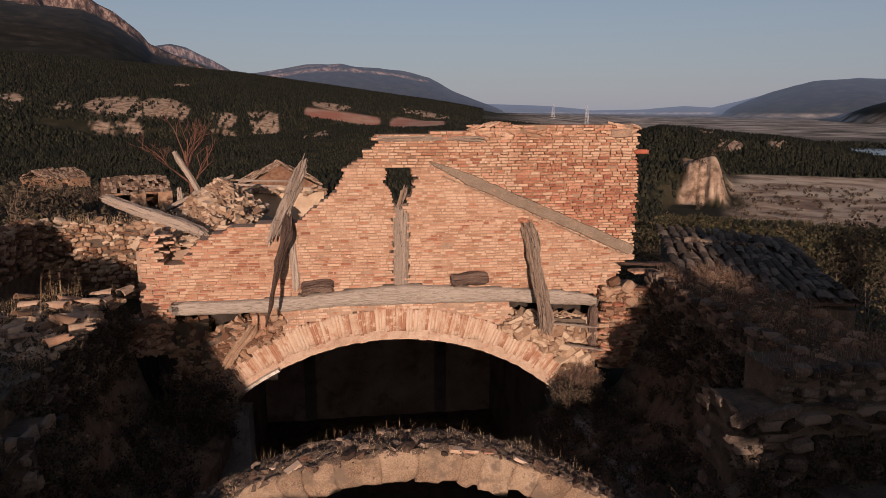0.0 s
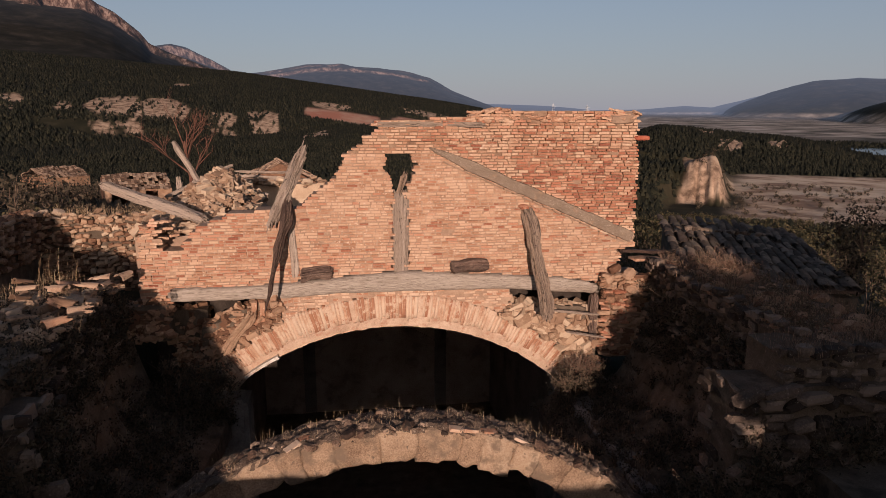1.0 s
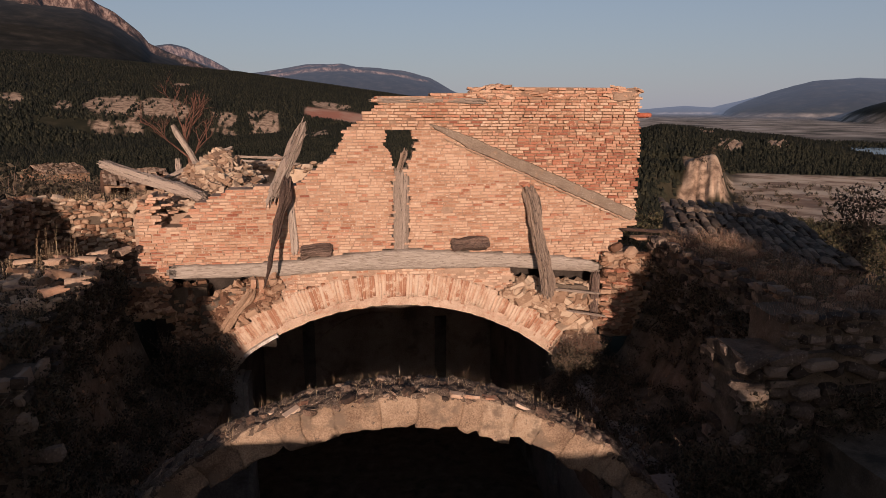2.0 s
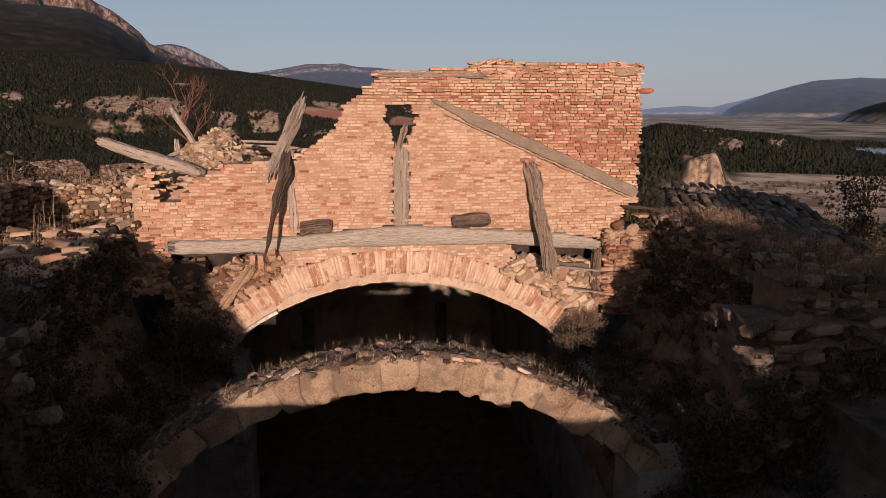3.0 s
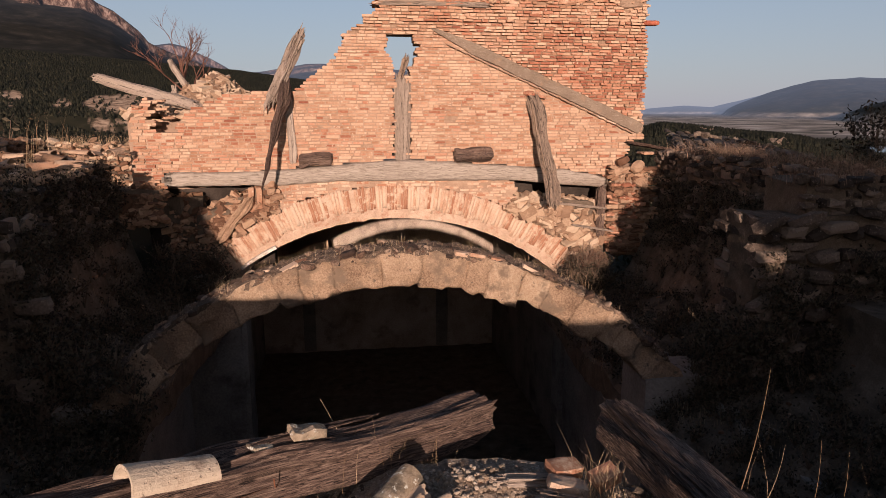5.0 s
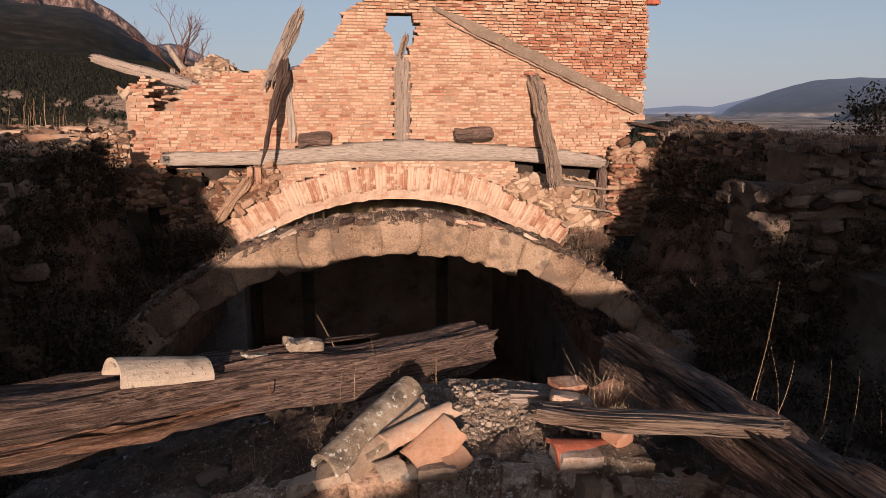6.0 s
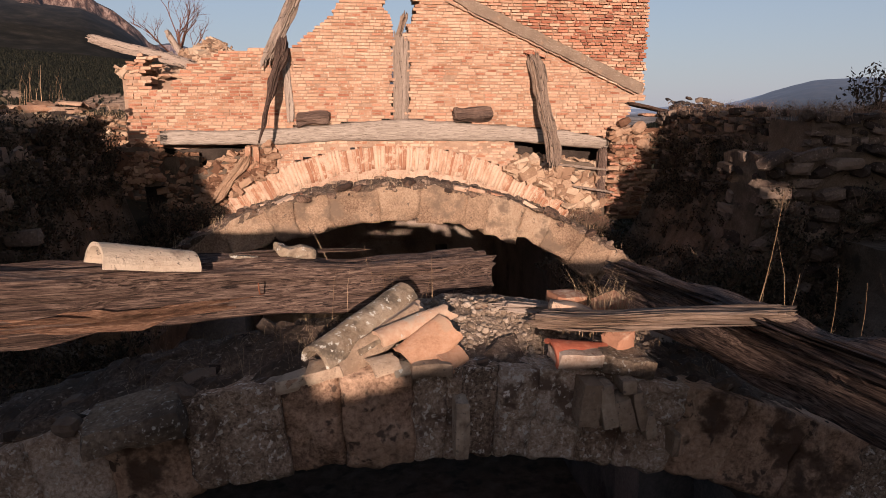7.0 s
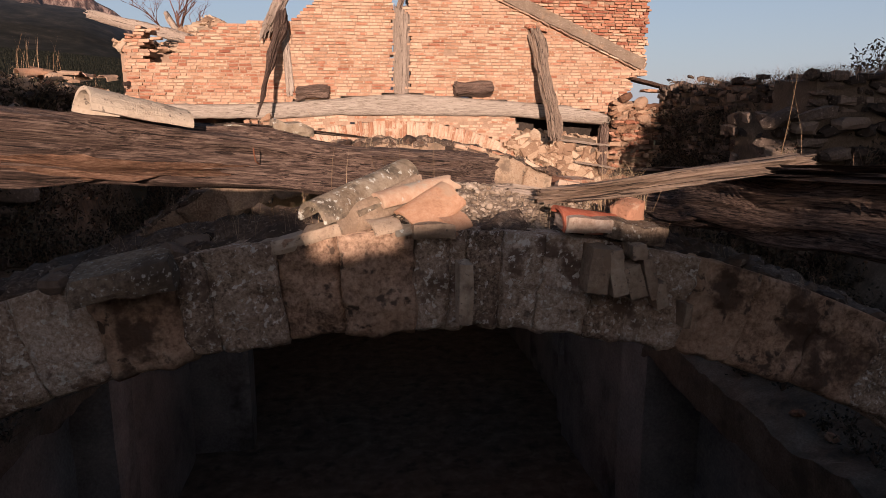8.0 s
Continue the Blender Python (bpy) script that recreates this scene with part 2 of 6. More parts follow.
RED_GRASS = material("russet_grass", [(0.11, 0.06, 0.038), (0.20, 0.12, 0.078), (0.31, 0.20, 0.135)], 6.0, 40, 0.9, 0.1, 60, None, piece=0.6)
LEAF = material("shrub_leaf", [(0.020, 0.0155, 0.0095), (0.046, 0.035, 0.021), (0.088, 0.065, 0.041)], 2.0, 20, 0.8, 0.1, 60, None, piece=0.7)
PINE = material("pine_foliage", [(0.0095, 0.0105, 0.006), (0.017, 0.0175, 0.0095), (0.031, 0.0285, 0.0155)], 0.02, 0.5, 0.9, 0.1, 3, None, piece=0.6)


# ---- builders ----
class Shape:
    """Collects vertices and faces for one mesh."""

    def __init__(self):
        self.v, self.f = [], []

    def add(self, verts, faces):
        b = len(self.v)
        self.v += [tuple(p) for p in verts]
        self.f += [tuple(b + i for i in q) for q in faces]

    def lump(self, fn, n=(2, 2, 2), rnd=0.0, amp=0.0, freq=3.0, seed=0.0):
        """A closed block, n cells along each axis: fn maps (u, v, w), each -1 to 1, to a place. rnd rounds the edges, amp roughens it."""
        index, verts, faces = {}, [], []
        off = Vector((seed * 7.31, seed * 3.17, seed * 5.77))

        def at(i, j, k):
            key = (i, j, k)
            if key not in index:
                p = [2 * i / n[0] - 1, 2 * j / n[1] - 1, 2 * k / n[2] - 1]
                if rnd:
                    e = [abs(c) >= 0.999 for c in p]
                    if sum(e) >= 2:
                        p = [c * (1 - rnd) if x else c for c, x in zip(p, e)]
                q = Vector(fn(*p))
                if amp:
                    d = noise.noise_vector(q * freq + off) + 0.5 * noise.noise_vector(q * freq * 2.7 + off)
                    q = q + d * amp
                index[key] = len(verts)
                verts.append(tuple(q))
            return index[key]

        for i in range(n[0]):
            for j in range(n[1]):
                faces.append((at(i, j, 0), at(i, j + 1, 0), at(i + 1, j + 1, 0), at(i + 1, j, 0)))
                faces.append((at(i, j, n[2]), at(i + 1, j, n[2]), at(i + 1, j + 1, n[2]), at(i, j + 1, n[2])))
        for i in range(n[0]):
            for k in range(n[2]):
                faces.append((at(i, 0, k), at(i + 1, 0, k), at(i + 1, 0, k + 1), at(i, 0, k + 1)))
                faces.append((at(i, n[1], k), at(i, n[1], k + 1), at(i + 1, n[1], k + 1), at(i + 1, n[1], k)))
        for j in range(n[1]):
            for k in range(n[2]):
                faces.append((at(0, j, k), at(0, j, k + 1), at(0, j + 1, k + 1), at(0, j + 1, k)))
                faces.append((at(n[0], j, k), at(n[0], j + 1, k), at(n[0], j + 1, k + 1), at(n[0], j, k + 1)))
        self.add(verts, faces)

    def block(self, c, s, turn=None, rnd=0.0, amp=0.0, n=(1, 1, 1), freq=3.0, seed=0.0):
        m = turn.to_matrix() if turn else None

        def fn(u, v, w):
            p = Vector((u * s[0] / 2, v * s[1] / 2, w * s[2] / 2))
            if m:
                p = m @ p
            return p + Vector(c)
        self.lump(fn, n, rnd, amp, freq, seed)

    def stone(self, c, s, rng, amp=0.18):
        """An irregular faceted stone: a jittered block with cut corners."""
        turn = Euler((rng.uniform(-0.5, 0.5), rng.uniform(-0.5, 0.5), rng.uniform(0, 6.3))).to_matrix()
        pts = {}

        def fn(u, v, w):
            k = (round(u, 2), round(v, 2), round(w, 2))
            if k not in pts:
                r = 1.0 - 0.16 * (abs(u) > .9 and abs(v) > .9) - 0.16 * (abs(w) > .9 and (abs(u) > .9 or abs(v) > .9))
                pts[k] = turn @ Vector([x * r * (h / 2) * (1 + rng.uniform(-amp, amp)) for x, h in zip((u, v, w), s)]) + Vector(c)
            return pts[k]
        self.lump(fn, (2, 2, 2))

    def mesh(self, name, mat, smooth=False):
        me = bpy.data.meshes.new(name)
        me.from_pydata(self.v, [], self.f)
        me.materials.append(mat)
        if smooth:
            me.shade_smooth()
        return me


def part(name, shape, mat, parent=None, label="", smooth=False, kind=""):
    ob = new(name, shape.mesh(name, mat, smooth))
    if parent:
        ob.parent = parent
        if parent.type == "EMPTY":
            ob.matrix_parent_inverse = Matrix.Translation(parent.location).inverted()
    return tagged(ob, label, kind=kind)


def thing(name, label, category, at=(0, 0, 0), group="", kind=""):
    ob = new(name)
    ob.location = at
    ob.empty_display_size = 0.1
    return tagged(ob, label, category, group, kind)


def rng_of(k):
    return random.Random(k)


def axis_x(y):
    """The nave's middle line."""
    return 0.2 + (y - 2.37) * 0.058


# ---- terrain ----
RS = [14, 30, 60, 120, 250, 500, 800, 1200, 1500, 2400, 4900]
LEFT = [5.0, 5.5, 4.0, -2, -15, -32, -22, 33, 45, 40, 30]
MID = [4.0, 3.0, 0.0, -7, -16, -15, -9, 0, 4, 0, -6]
RIGHT = [4.0, 3.5, -1, -9, -25, -29, -29, -28, -25, -22, -12]


def smooth(a, b, x):
    t = np.clip((x - a) / (b - a), 0, 1)
    return t * t * (3 - 2 * t)


def fractal(x, y, f, octaves=4):
    """Cheap smooth noise for arrays."""
    z = np.zeros_like(x)
    amp = 1.0
    for o in range(octaves):
        a = 0.7 + 1.9 * o
        u, v = f * (x * math.cos(a) + y * math.sin(a)), f * (y * math.cos(a) - x * math.sin(a))
        z += amp * np.sin(u + 1.7 * np.sin(v * 0.8 + o) + o * 2.1) * np.sin(v + 1.3 * np.sin(u * 0.7 - o) + o)
        f, amp = f * 2.07, amp * 0.52
    return z


def crest(psi, points):
    """A ridge line: heights at a few bearings (degrees)."""
    return np.interp(psi, [p[0] for p in points], [p[1] for p in points])


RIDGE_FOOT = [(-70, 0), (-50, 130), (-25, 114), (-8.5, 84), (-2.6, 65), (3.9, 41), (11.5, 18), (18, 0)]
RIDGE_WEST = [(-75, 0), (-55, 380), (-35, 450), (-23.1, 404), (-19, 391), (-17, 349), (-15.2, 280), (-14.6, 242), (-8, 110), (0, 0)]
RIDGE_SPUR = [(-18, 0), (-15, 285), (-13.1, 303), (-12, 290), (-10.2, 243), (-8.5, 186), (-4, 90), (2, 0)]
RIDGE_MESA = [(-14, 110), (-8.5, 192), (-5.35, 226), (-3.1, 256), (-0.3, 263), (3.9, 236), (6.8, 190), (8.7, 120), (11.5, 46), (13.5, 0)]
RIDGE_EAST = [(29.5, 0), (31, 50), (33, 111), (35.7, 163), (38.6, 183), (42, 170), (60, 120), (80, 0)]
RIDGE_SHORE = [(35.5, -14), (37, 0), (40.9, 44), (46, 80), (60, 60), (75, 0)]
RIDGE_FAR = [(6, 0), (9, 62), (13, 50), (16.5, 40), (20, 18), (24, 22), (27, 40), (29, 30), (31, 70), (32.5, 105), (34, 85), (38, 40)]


BARE = [(-24.5, 1.6, 878, 50), (-20.8, 0.7, 850, 40), (-17.3, 2.3, 852, 88), (-14.0, 2.0, 872, 55), (-9.6, 1.2, 785, 85), (-6.7, 1.4, 828, 55), (-2.6, 1.2, 700, 75),
        (-1.2, 1.6, 965, 30), (6, 3.2, 1035, 40), (-12.5, 0.6, 1060, 20), (30.5, 1.1, 585, 35), (33.8, 0.8, 612, 20), (28.7, 0.8, 660, 40)]
FIELDS = [(-0.3, 3.2, 905, 36), (5.8, 2.4, 860, 110)]


def blobs(psi, r, spots):
    m = np.zeros_like(psi)
    for p, dp, q, dq in spots:
        m = np.maximum(m, np.exp(-((psi - p) / dp) ** 4 - ((r - q) / dq) ** 4))
    return m


def bare(psi, r, x, y):
    """Where the hillside is eroded to pale marl."""
    m = blobs(psi, r, BARE) * (0.95 + 0.5 * fractal(x, y, 0.03, 4))
    edge = fractal(x, y, 0.07, 3)
    bluff = smooth(284, 292, r + 6 * edge) * smooth(334, 322, r + 5 * edge) * smooth(26.9, 27.5, psi + 0.5 * edge) * smooth(31, 30.2, psi)
    gully = 2.4 * np.abs(fractal(150 * (psi - 0.016 * r), 0.25 * r, 0.03, 3))
    return np.maximum(smooth(0.48, 0.62, m) * smooth(0.14, 0.30, gully), bluff)


def lake_bed(psi, r, x, y):
    return smooth(30.6, 32.6, psi + fractal(x, y, 0.03, 3)) * smooth(210, 250, r) * smooth(490, 460, r + 18 * fractal(x, y, 0.02, 3))


def height(x, y):
    r = np.hypot(x, y)
    psi = np.degrees(np.arctan2(x, y))
    lr = np.log(np.maximum(r, 5))
    lrs = np.log(RS)
    zl, zm, zr = (np.interp(lr, lrs, a) for a in (LEFT, MID, RIGHT))
    a = smooth(-26, 6, psi)
    b = smooth(10, 27, psi)
    z = (zl * (1 - a) + zm * a) * (1 - b) + zr * b
    z = z + fractal(x, y, 0.05, 4) * 0.25 * smooth(30, 60, r) * (1 - 0.8 * smooth(26, 32, psi))
    z = z + fractal(x, y, 0.012, 4) * 2.6 * smooth(120, 400, r) * (1 - 0.85 * smooth(20, 28, psi))
    z = z + (18.0 + 2.5 * fractal(x, y, 0.06, 3)) * smooth(288 - 110 * smooth(27.6, 23.5, psi), 322, r + 9 * fractal(x, y, 0.035, 3) + 5 * (psi - 28.4) - 4 * np.abs(fractal(psi * 17, psi * 6 + 0.02 * r, 1.0, 4))) * smooth(520, 340, r) * smooth(17, 22, psi) * smooth(31.0, 29.4, psi)
    z = z + (15.0 + 8.0 * smooth(34, 25, psi)) * smooth(480, 640, r) * smooth(950, 700, r) * smooth(20, 26, psi) * smooth(41.5, 33, psi)
    z = z - 5.0 * smooth(690, 720, r) * smooth(980, 900, r) * smooth(35.5, 38, psi)
    gully = 2.0 * np.abs(fractal(150 * (psi - 0.016 * r), 0.25 * r, 0.03, 3))
    z = z + bare(psi, r, x, y) * (1.3 * gully - 0.5) * (0.3 + 0.7 * smooth(400, 500, r))
    wob = fractal(x, y, 0.004, 4)
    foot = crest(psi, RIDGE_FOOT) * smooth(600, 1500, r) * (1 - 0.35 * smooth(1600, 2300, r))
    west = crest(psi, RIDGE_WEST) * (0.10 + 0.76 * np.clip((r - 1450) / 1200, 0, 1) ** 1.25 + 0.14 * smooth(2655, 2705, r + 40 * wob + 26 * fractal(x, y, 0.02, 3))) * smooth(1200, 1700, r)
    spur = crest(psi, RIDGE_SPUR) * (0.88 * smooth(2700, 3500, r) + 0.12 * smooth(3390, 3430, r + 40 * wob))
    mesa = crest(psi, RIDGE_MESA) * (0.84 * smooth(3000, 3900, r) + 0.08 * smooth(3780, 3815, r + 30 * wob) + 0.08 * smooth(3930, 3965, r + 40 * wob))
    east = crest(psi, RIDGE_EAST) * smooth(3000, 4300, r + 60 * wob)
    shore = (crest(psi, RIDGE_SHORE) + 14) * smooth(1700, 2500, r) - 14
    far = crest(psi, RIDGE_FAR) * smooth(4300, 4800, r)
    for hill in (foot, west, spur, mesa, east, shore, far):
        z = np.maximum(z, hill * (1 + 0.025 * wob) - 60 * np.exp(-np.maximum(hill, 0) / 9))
    z = z * smooth(170, 80, np.abs(psi)) + 2.0 * smooth(80, 170, np.abs(psi))
    inside = smooth(-5.9, -5.0, x) * smooth(7.6, 6.7, x) * smooth(-5.4, -4.6, y) * smooth(27.4, 26.6, y)
    return z * (1 - inside) - 0.5 * inside


def land_material(name="land", air=0.0):
    mat = bpy.data.materials.new(name)
    mat.use_nodes = True
    n, l = mat.node_tree.nodes, mat.node_tree.links
    shader = n["Principled BSDF"]
    shader.inputs["Roughness"].default_value = 0.95
    shader.inputs["Specular IOR Level"].default_value = 0.1
    geo = n.new("ShaderNodeNewGeometry")

    def ramp_of(scale, stops, detail=8.0, squash=1.0):
        t = n.new("ShaderNodeTexNoise")
        t.inputs["Scale"].default_value, t.inputs["Detail"].default_value, t.inputs["Roughness"].default_value = scale, detail, 0.65
        mapping = n.new("ShaderNodeMapping")
        mapping.inputs["Scale"].default_value = (1, 1, squash)
        l.new(geo.outputs["Position"], mapping.inputs["Vector"])
        l.new(mapping.outputs["Vector"], t.inputs["Vector"])
        r = n.new("ShaderNodeValToRGB")
        e = r.color_ramp.elements
        for x, (pos, c) in zip((e[0], e[1]), (stops[0], stops[-1])):
            x.position, x.color = pos, (*c, 1)
        for pos, c in stops[1:-1]:
            e.new(pos).color = (*c, 1)
        l.new(t.outputs["Fac"], r.inputs["Fac"])
        return r.outputs["Color"], t.outputs["Fac"]

    col, fac = ramp_of(0.03, [(0.35, (0.014, 0.0135, 0.0075)), (0.55, (0.028, 0.025, 0.0135)), (0.72, (0.065, 0.051, 0.031))])
    for name, scale, stops in (
        ("bare", 0.15, [(0.38, (0.15, 0.095, 0.063)), (0.5, (0.35, 0.235, 0.158)), (0.62, (0.49, 0.345, 0.238))]),
        ("field", 0.02, [(0.40, (0.36, 0.15, 0.10)), (0.6, (0.42, 0.27, 0.19))]),
        ("bed", 0.05, [(0.40, (0.30, 0.185, 0.12)), (0.5, (0.58, 0.41, 0.28)), (0.6, (0.68, 0.52, 0.37))]),
        ("plain", 0.012, [(0.36, (0.07, 0.065, 0.05)), (0.45, (0.19, 0.16, 0.13)), (0.53, (0.33, 0.27, 0.22)), (0.64, (0.52, 0.44, 0.37))]),
        ("heath", 0.02, [(0.38, (0.010, 0.0095, 0.007)), (0.55, (0.021, 0.0185, 0.014)), (0.72, (0.045, 0.037, 0.029))]),
        ("cliff", 0.06, [(0.40, (0.026, 0.018, 0.014)), (0.5, (0.10, 0.058, 0.043)), (0.60, (0.24, 0.165, 0.13))]),
    ):
        c2, _ = ramp_of(scale, stops, 8.0, 0.12 if name == "cliff" else 1.0)
        at = n.new("ShaderNodeAttribute")
        at.attribute_name = name
        m = n.new("ShaderNodeMix")
        m.data_type = "RGBA"
        ins = {x.identifier: x for x in m.inputs}
        l.new(at.outputs["Fac"], ins["Factor_Float"])
        l.new(col, ins["A_Color"])
        l.new(c2, ins["B_Color"])
        col = next(x for x in m.outputs if x.identifier == "Result_Color")
    l.new(col, shader.inputs["Base Color"])
    # haze put in as a bluish glow of the far land
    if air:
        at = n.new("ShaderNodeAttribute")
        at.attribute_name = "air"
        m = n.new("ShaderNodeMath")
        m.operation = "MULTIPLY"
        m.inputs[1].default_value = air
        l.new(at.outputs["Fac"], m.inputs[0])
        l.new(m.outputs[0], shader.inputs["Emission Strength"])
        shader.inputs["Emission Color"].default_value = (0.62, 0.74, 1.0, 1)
    return mat


LAND = land_material()
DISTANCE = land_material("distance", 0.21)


def build_ground(name, label, r, mat, closed):
    psi = np.concatenate([np.arange(-180, -34, 4.0), np.arange(-34, 48, 0.16), np.arange(48, 180, 4.0)])
    P, R = np.meshgrid(np.radians(psi), r)
    X, Y = R * np.sin(P), R * np.cos(P)
    Z = height(X, Y)
    deg = np.degrees(P)
    nr, npsi = X.shape
    verts = np.stack([X, Y, Z], -1).reshape(-1, 3)
    if closed:
        verts = np.vstack([verts, [[0, 0, -0.5]]])
    i, j = np.meshgrid(np.arange(nr - 1), np.arange(npsi), indexing="ij")
    k = (j + 1) % npsi
    quads = np.stack([i * npsi + j, i * npsi + k, (i + 1) * npsi + k, (i + 1) * npsi + j], -1).reshape(-1, 4)
    faces = quads.tolist()
    c = len(verts) - 1
    if closed:
        faces += [(c, (q + 1) % npsi, q) for q in range(npsi)]
    me = bpy.data.meshes.new(name)
    me.from_pydata(verts.tolist(), [], faces)
    slope = np.gradient(Z, axis=0) / np.gradient(R, axis=0)
    cover = {
        "bare": bare(deg, R, X, Y),
        "field": smooth(0.4, 0.5, blobs(deg, R, FIELDS)),
        "bed": lake_bed(deg, R, X, Y),
        "plain": smooth(900, 1300, R) * smooth(6, 14, deg + 0.006 * (R - 1200)) * smooth(4, -8, Z) * (1 - 0.6 * smooth(2400, 3400, R)),
        "heath": smooth(1500, 2100, R) * smooth(0, 45, Z),
        # share of the haze glow, growing with distance
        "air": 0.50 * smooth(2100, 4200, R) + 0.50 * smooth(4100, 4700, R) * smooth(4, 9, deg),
        "cliff": smooth(0.55, 0.85, slope + 0.12 * fractal(X, Y, 0.02, 3)) * smooth(2000, 2400, R),
    }
    for name, a in cover.items():
        at = me.attributes.new(name, "FLOAT", "POINT")
        at.data.foreach_set("value", np.append(np.clip(a, 0, 1).ravel(), [0.0] * int(closed)))
    me.shade_smooth()
    me.materials.append(mat)
    return tagged(new(name, me), label, "ground", kind="structure")


near_rings = np.sort(np.concatenate([np.linspace(math.log(2.0), math.log(40), 60)[:-1], np.linspace(math.log(40.0), math.log(2300.0), 250), np.log(np.arange(281.3, 333, 1.3))]))
build_ground("ground", "wooded valley floor with pale marl badlands", np.exp(near_rings), LAND, True)
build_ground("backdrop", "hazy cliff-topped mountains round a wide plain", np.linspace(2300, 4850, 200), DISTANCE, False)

water_mat = bpy.data.materials.new("water")
water_mat.use_nodes = True
water_mat.node_tree.nodes["Principled BSDF"].inputs["Base Color"].default_value = (0.05, 0.09, 0.12, 1)
water_mat.node_tree.nodes["Principled BSDF"].inputs["Roughness"].default_value = 0.12
lake = Shape()
lake.add([(420, 520, -30.5), (560, 380, -30.5), (820, 640, -30.5), (540, 720, -30.5)], [(0, 1, 2, 3)])
tagged(part("water", lake, water_mat), "still grey-blue reservoir water beyond the woods", "water", kind="structure")


def build_forest(name, label, seed, count, r0, r1, tiers, low, high, mat, limit=44):
    """A crowd of conifers joined into one mesh: each a ragged cone of a few tiers."""
    rs = np.random.RandomState(seed)
    psi = rs.uniform(-30, limit, count)
    r = np.sqrt(rs.uniform(r0 ** 2, r1 ** 2, count))
    x, y = r * np.sin(np.radians(psi)), r * np.cos(np.radians(psi))
    gone = np.maximum.reduce([bare(psi, r, x, y), blobs(psi, r, FIELDS), lake_bed(psi, r, x, y),
                              smooth(950, 1050, r) * smooth(9, 15, psi), smooth(40, 42, psi) * smooth(600, 640, r),
                              smooth(28, 29.5, psi) * smooth(470, 430, r) * smooth(190, 215, r), smooth(25.5, 26.5, psi) * smooth(300, 285, r) * smooth(31.5, 31, psi) * smooth(110, 130, r)])
    keep = (gone < 0.3) & (fractal(x, y, 0.02, 3) > rs.uniform(-1.3, -0.3, count))
    x, y, r = x[keep], y[keep], r[keep]
    z = height(x, y)
    n, m, k = len(x), len(tiers), 5
    h = rs.uniform(low, high, n)
    w = h * rs.uniform(0.28, 0.46, n)
    tiers = np.array(tiers)
    ang = rs.uniform(0, 6.28, (n, 1, 1)) + np.arange(k)[None, None] * (2 * math.pi / k) + 0.5 * np.arange(m)[None, :, None]
    rad = w[:, None, None] * tiers[None, :, 2:3] * rs.uniform(0.55, 1.3, (n, m, k))
    vx = x[:, None, None] + rad * np.cos(ang)
    vy = y[:, None, None] + rad * np.sin(ang)
    vz = z[:, None, None] + h[:, None, None] * (tiers[None, :, 0:1] + rs.uniform(-0.09, 0.09, (n, m, k)))
    ring = np.stack([vx, vy, vz], -1)
    lean = rs.uniform(-0.08, 0.08, (n, m, 2)) * h[:, None, None]
    tip = np.stack([x[:, None] + lean[..., 0], y[:, None] + lean[..., 1], z[:, None] + h[:, None] * tiers[None, :, 1]], -1)[:, :, None]
    verts = np.concatenate([ring, tip], 2).reshape(-1, 3)
    base = (np.arange(n * m) * (k + 1))[:, None, None]
    tri = np.array([[q, (q + 1) % k, k] for q in range(k)])[None]
    faces = (base + tri).reshape(-1, 3)
    me = bpy.data.meshes.new(name)
    me.vertices.add(len(verts))
    me.vertices.foreach_set("co", verts.ravel())
    me.loops.add(faces.size)
    me.loops.foreach_set("vertex_index", faces.ravel())
    me.polygons.add(len(faces))
    me.polygons.foreach_set("loop_start", np.arange(0, faces.size, 3))
    me.update(calc_edges=True)
    me.materials.append(mat)
    tagged(new(name, me), label, "forest", kind="stuff")


build_forest("pine_wood", "dark green pines on the lower slopes", 4, 42000, 150, 620, [(-0.05, 0.62, 1.35), (0.33, 0.84, 0.98), (0.62, 1.03, 0.5)], 1.6, 3.6, PINE)
build_forest("far_pine_wood", "dense dark pine forest on the far hillsides", 5, 150000, 600, 1560, [(-0.1, 1.0, 1.45)], 2.2, 4.4, PINE)

# ---- the church: gable wall over the far arch ----
WALL_Y = 14.42
COURSE = 0.063


def gable_left(z):
    return float(np.interp(z, [8.70, 8.72, 8.83, 9.0, 9.14, 9.20, 9.25, 9.39, 9.54, 9.70, 9.88, 10.09, 10.27, 10.41, 10.55, 10.69, 10.86, 10.98, 11.1, 11.2],
                           [-3.28, -3.26, -3.1, -2.7, -2.3, -1.1, -0.92, -0.82, -0.64, -0.46, -0.20, -0.16, -0.07, 0.13, 0.30, 0.42, 0.62, 0.57, 2.8, 3.2]))


def gable_right(z):
    if z > 8.2:
        return 6.38 if z < 11.0 else 6.1
    return 6.15 - 0.25 * smooth(8.2, 7.3, z)


def lintel_top(x):
    return float(np.interp(x, [-3.8, -2, -0.25, 1.2, 2.9, 4.65, 5.65], [7.58, 7.57, 7.70, 7.80, 7.68, 7.55, 7.35]))


def lintel_bottom(x):
    return float(np.interp(x, [-3.8, -1.4, -0.25, 2.15, 3.6, 4.65, 5.65], [7.29, 7.28, 7.35, 7.33, 7.31, 7.19, 7.13]))


ARCH1 = (0.905, 0.985, 5.60)


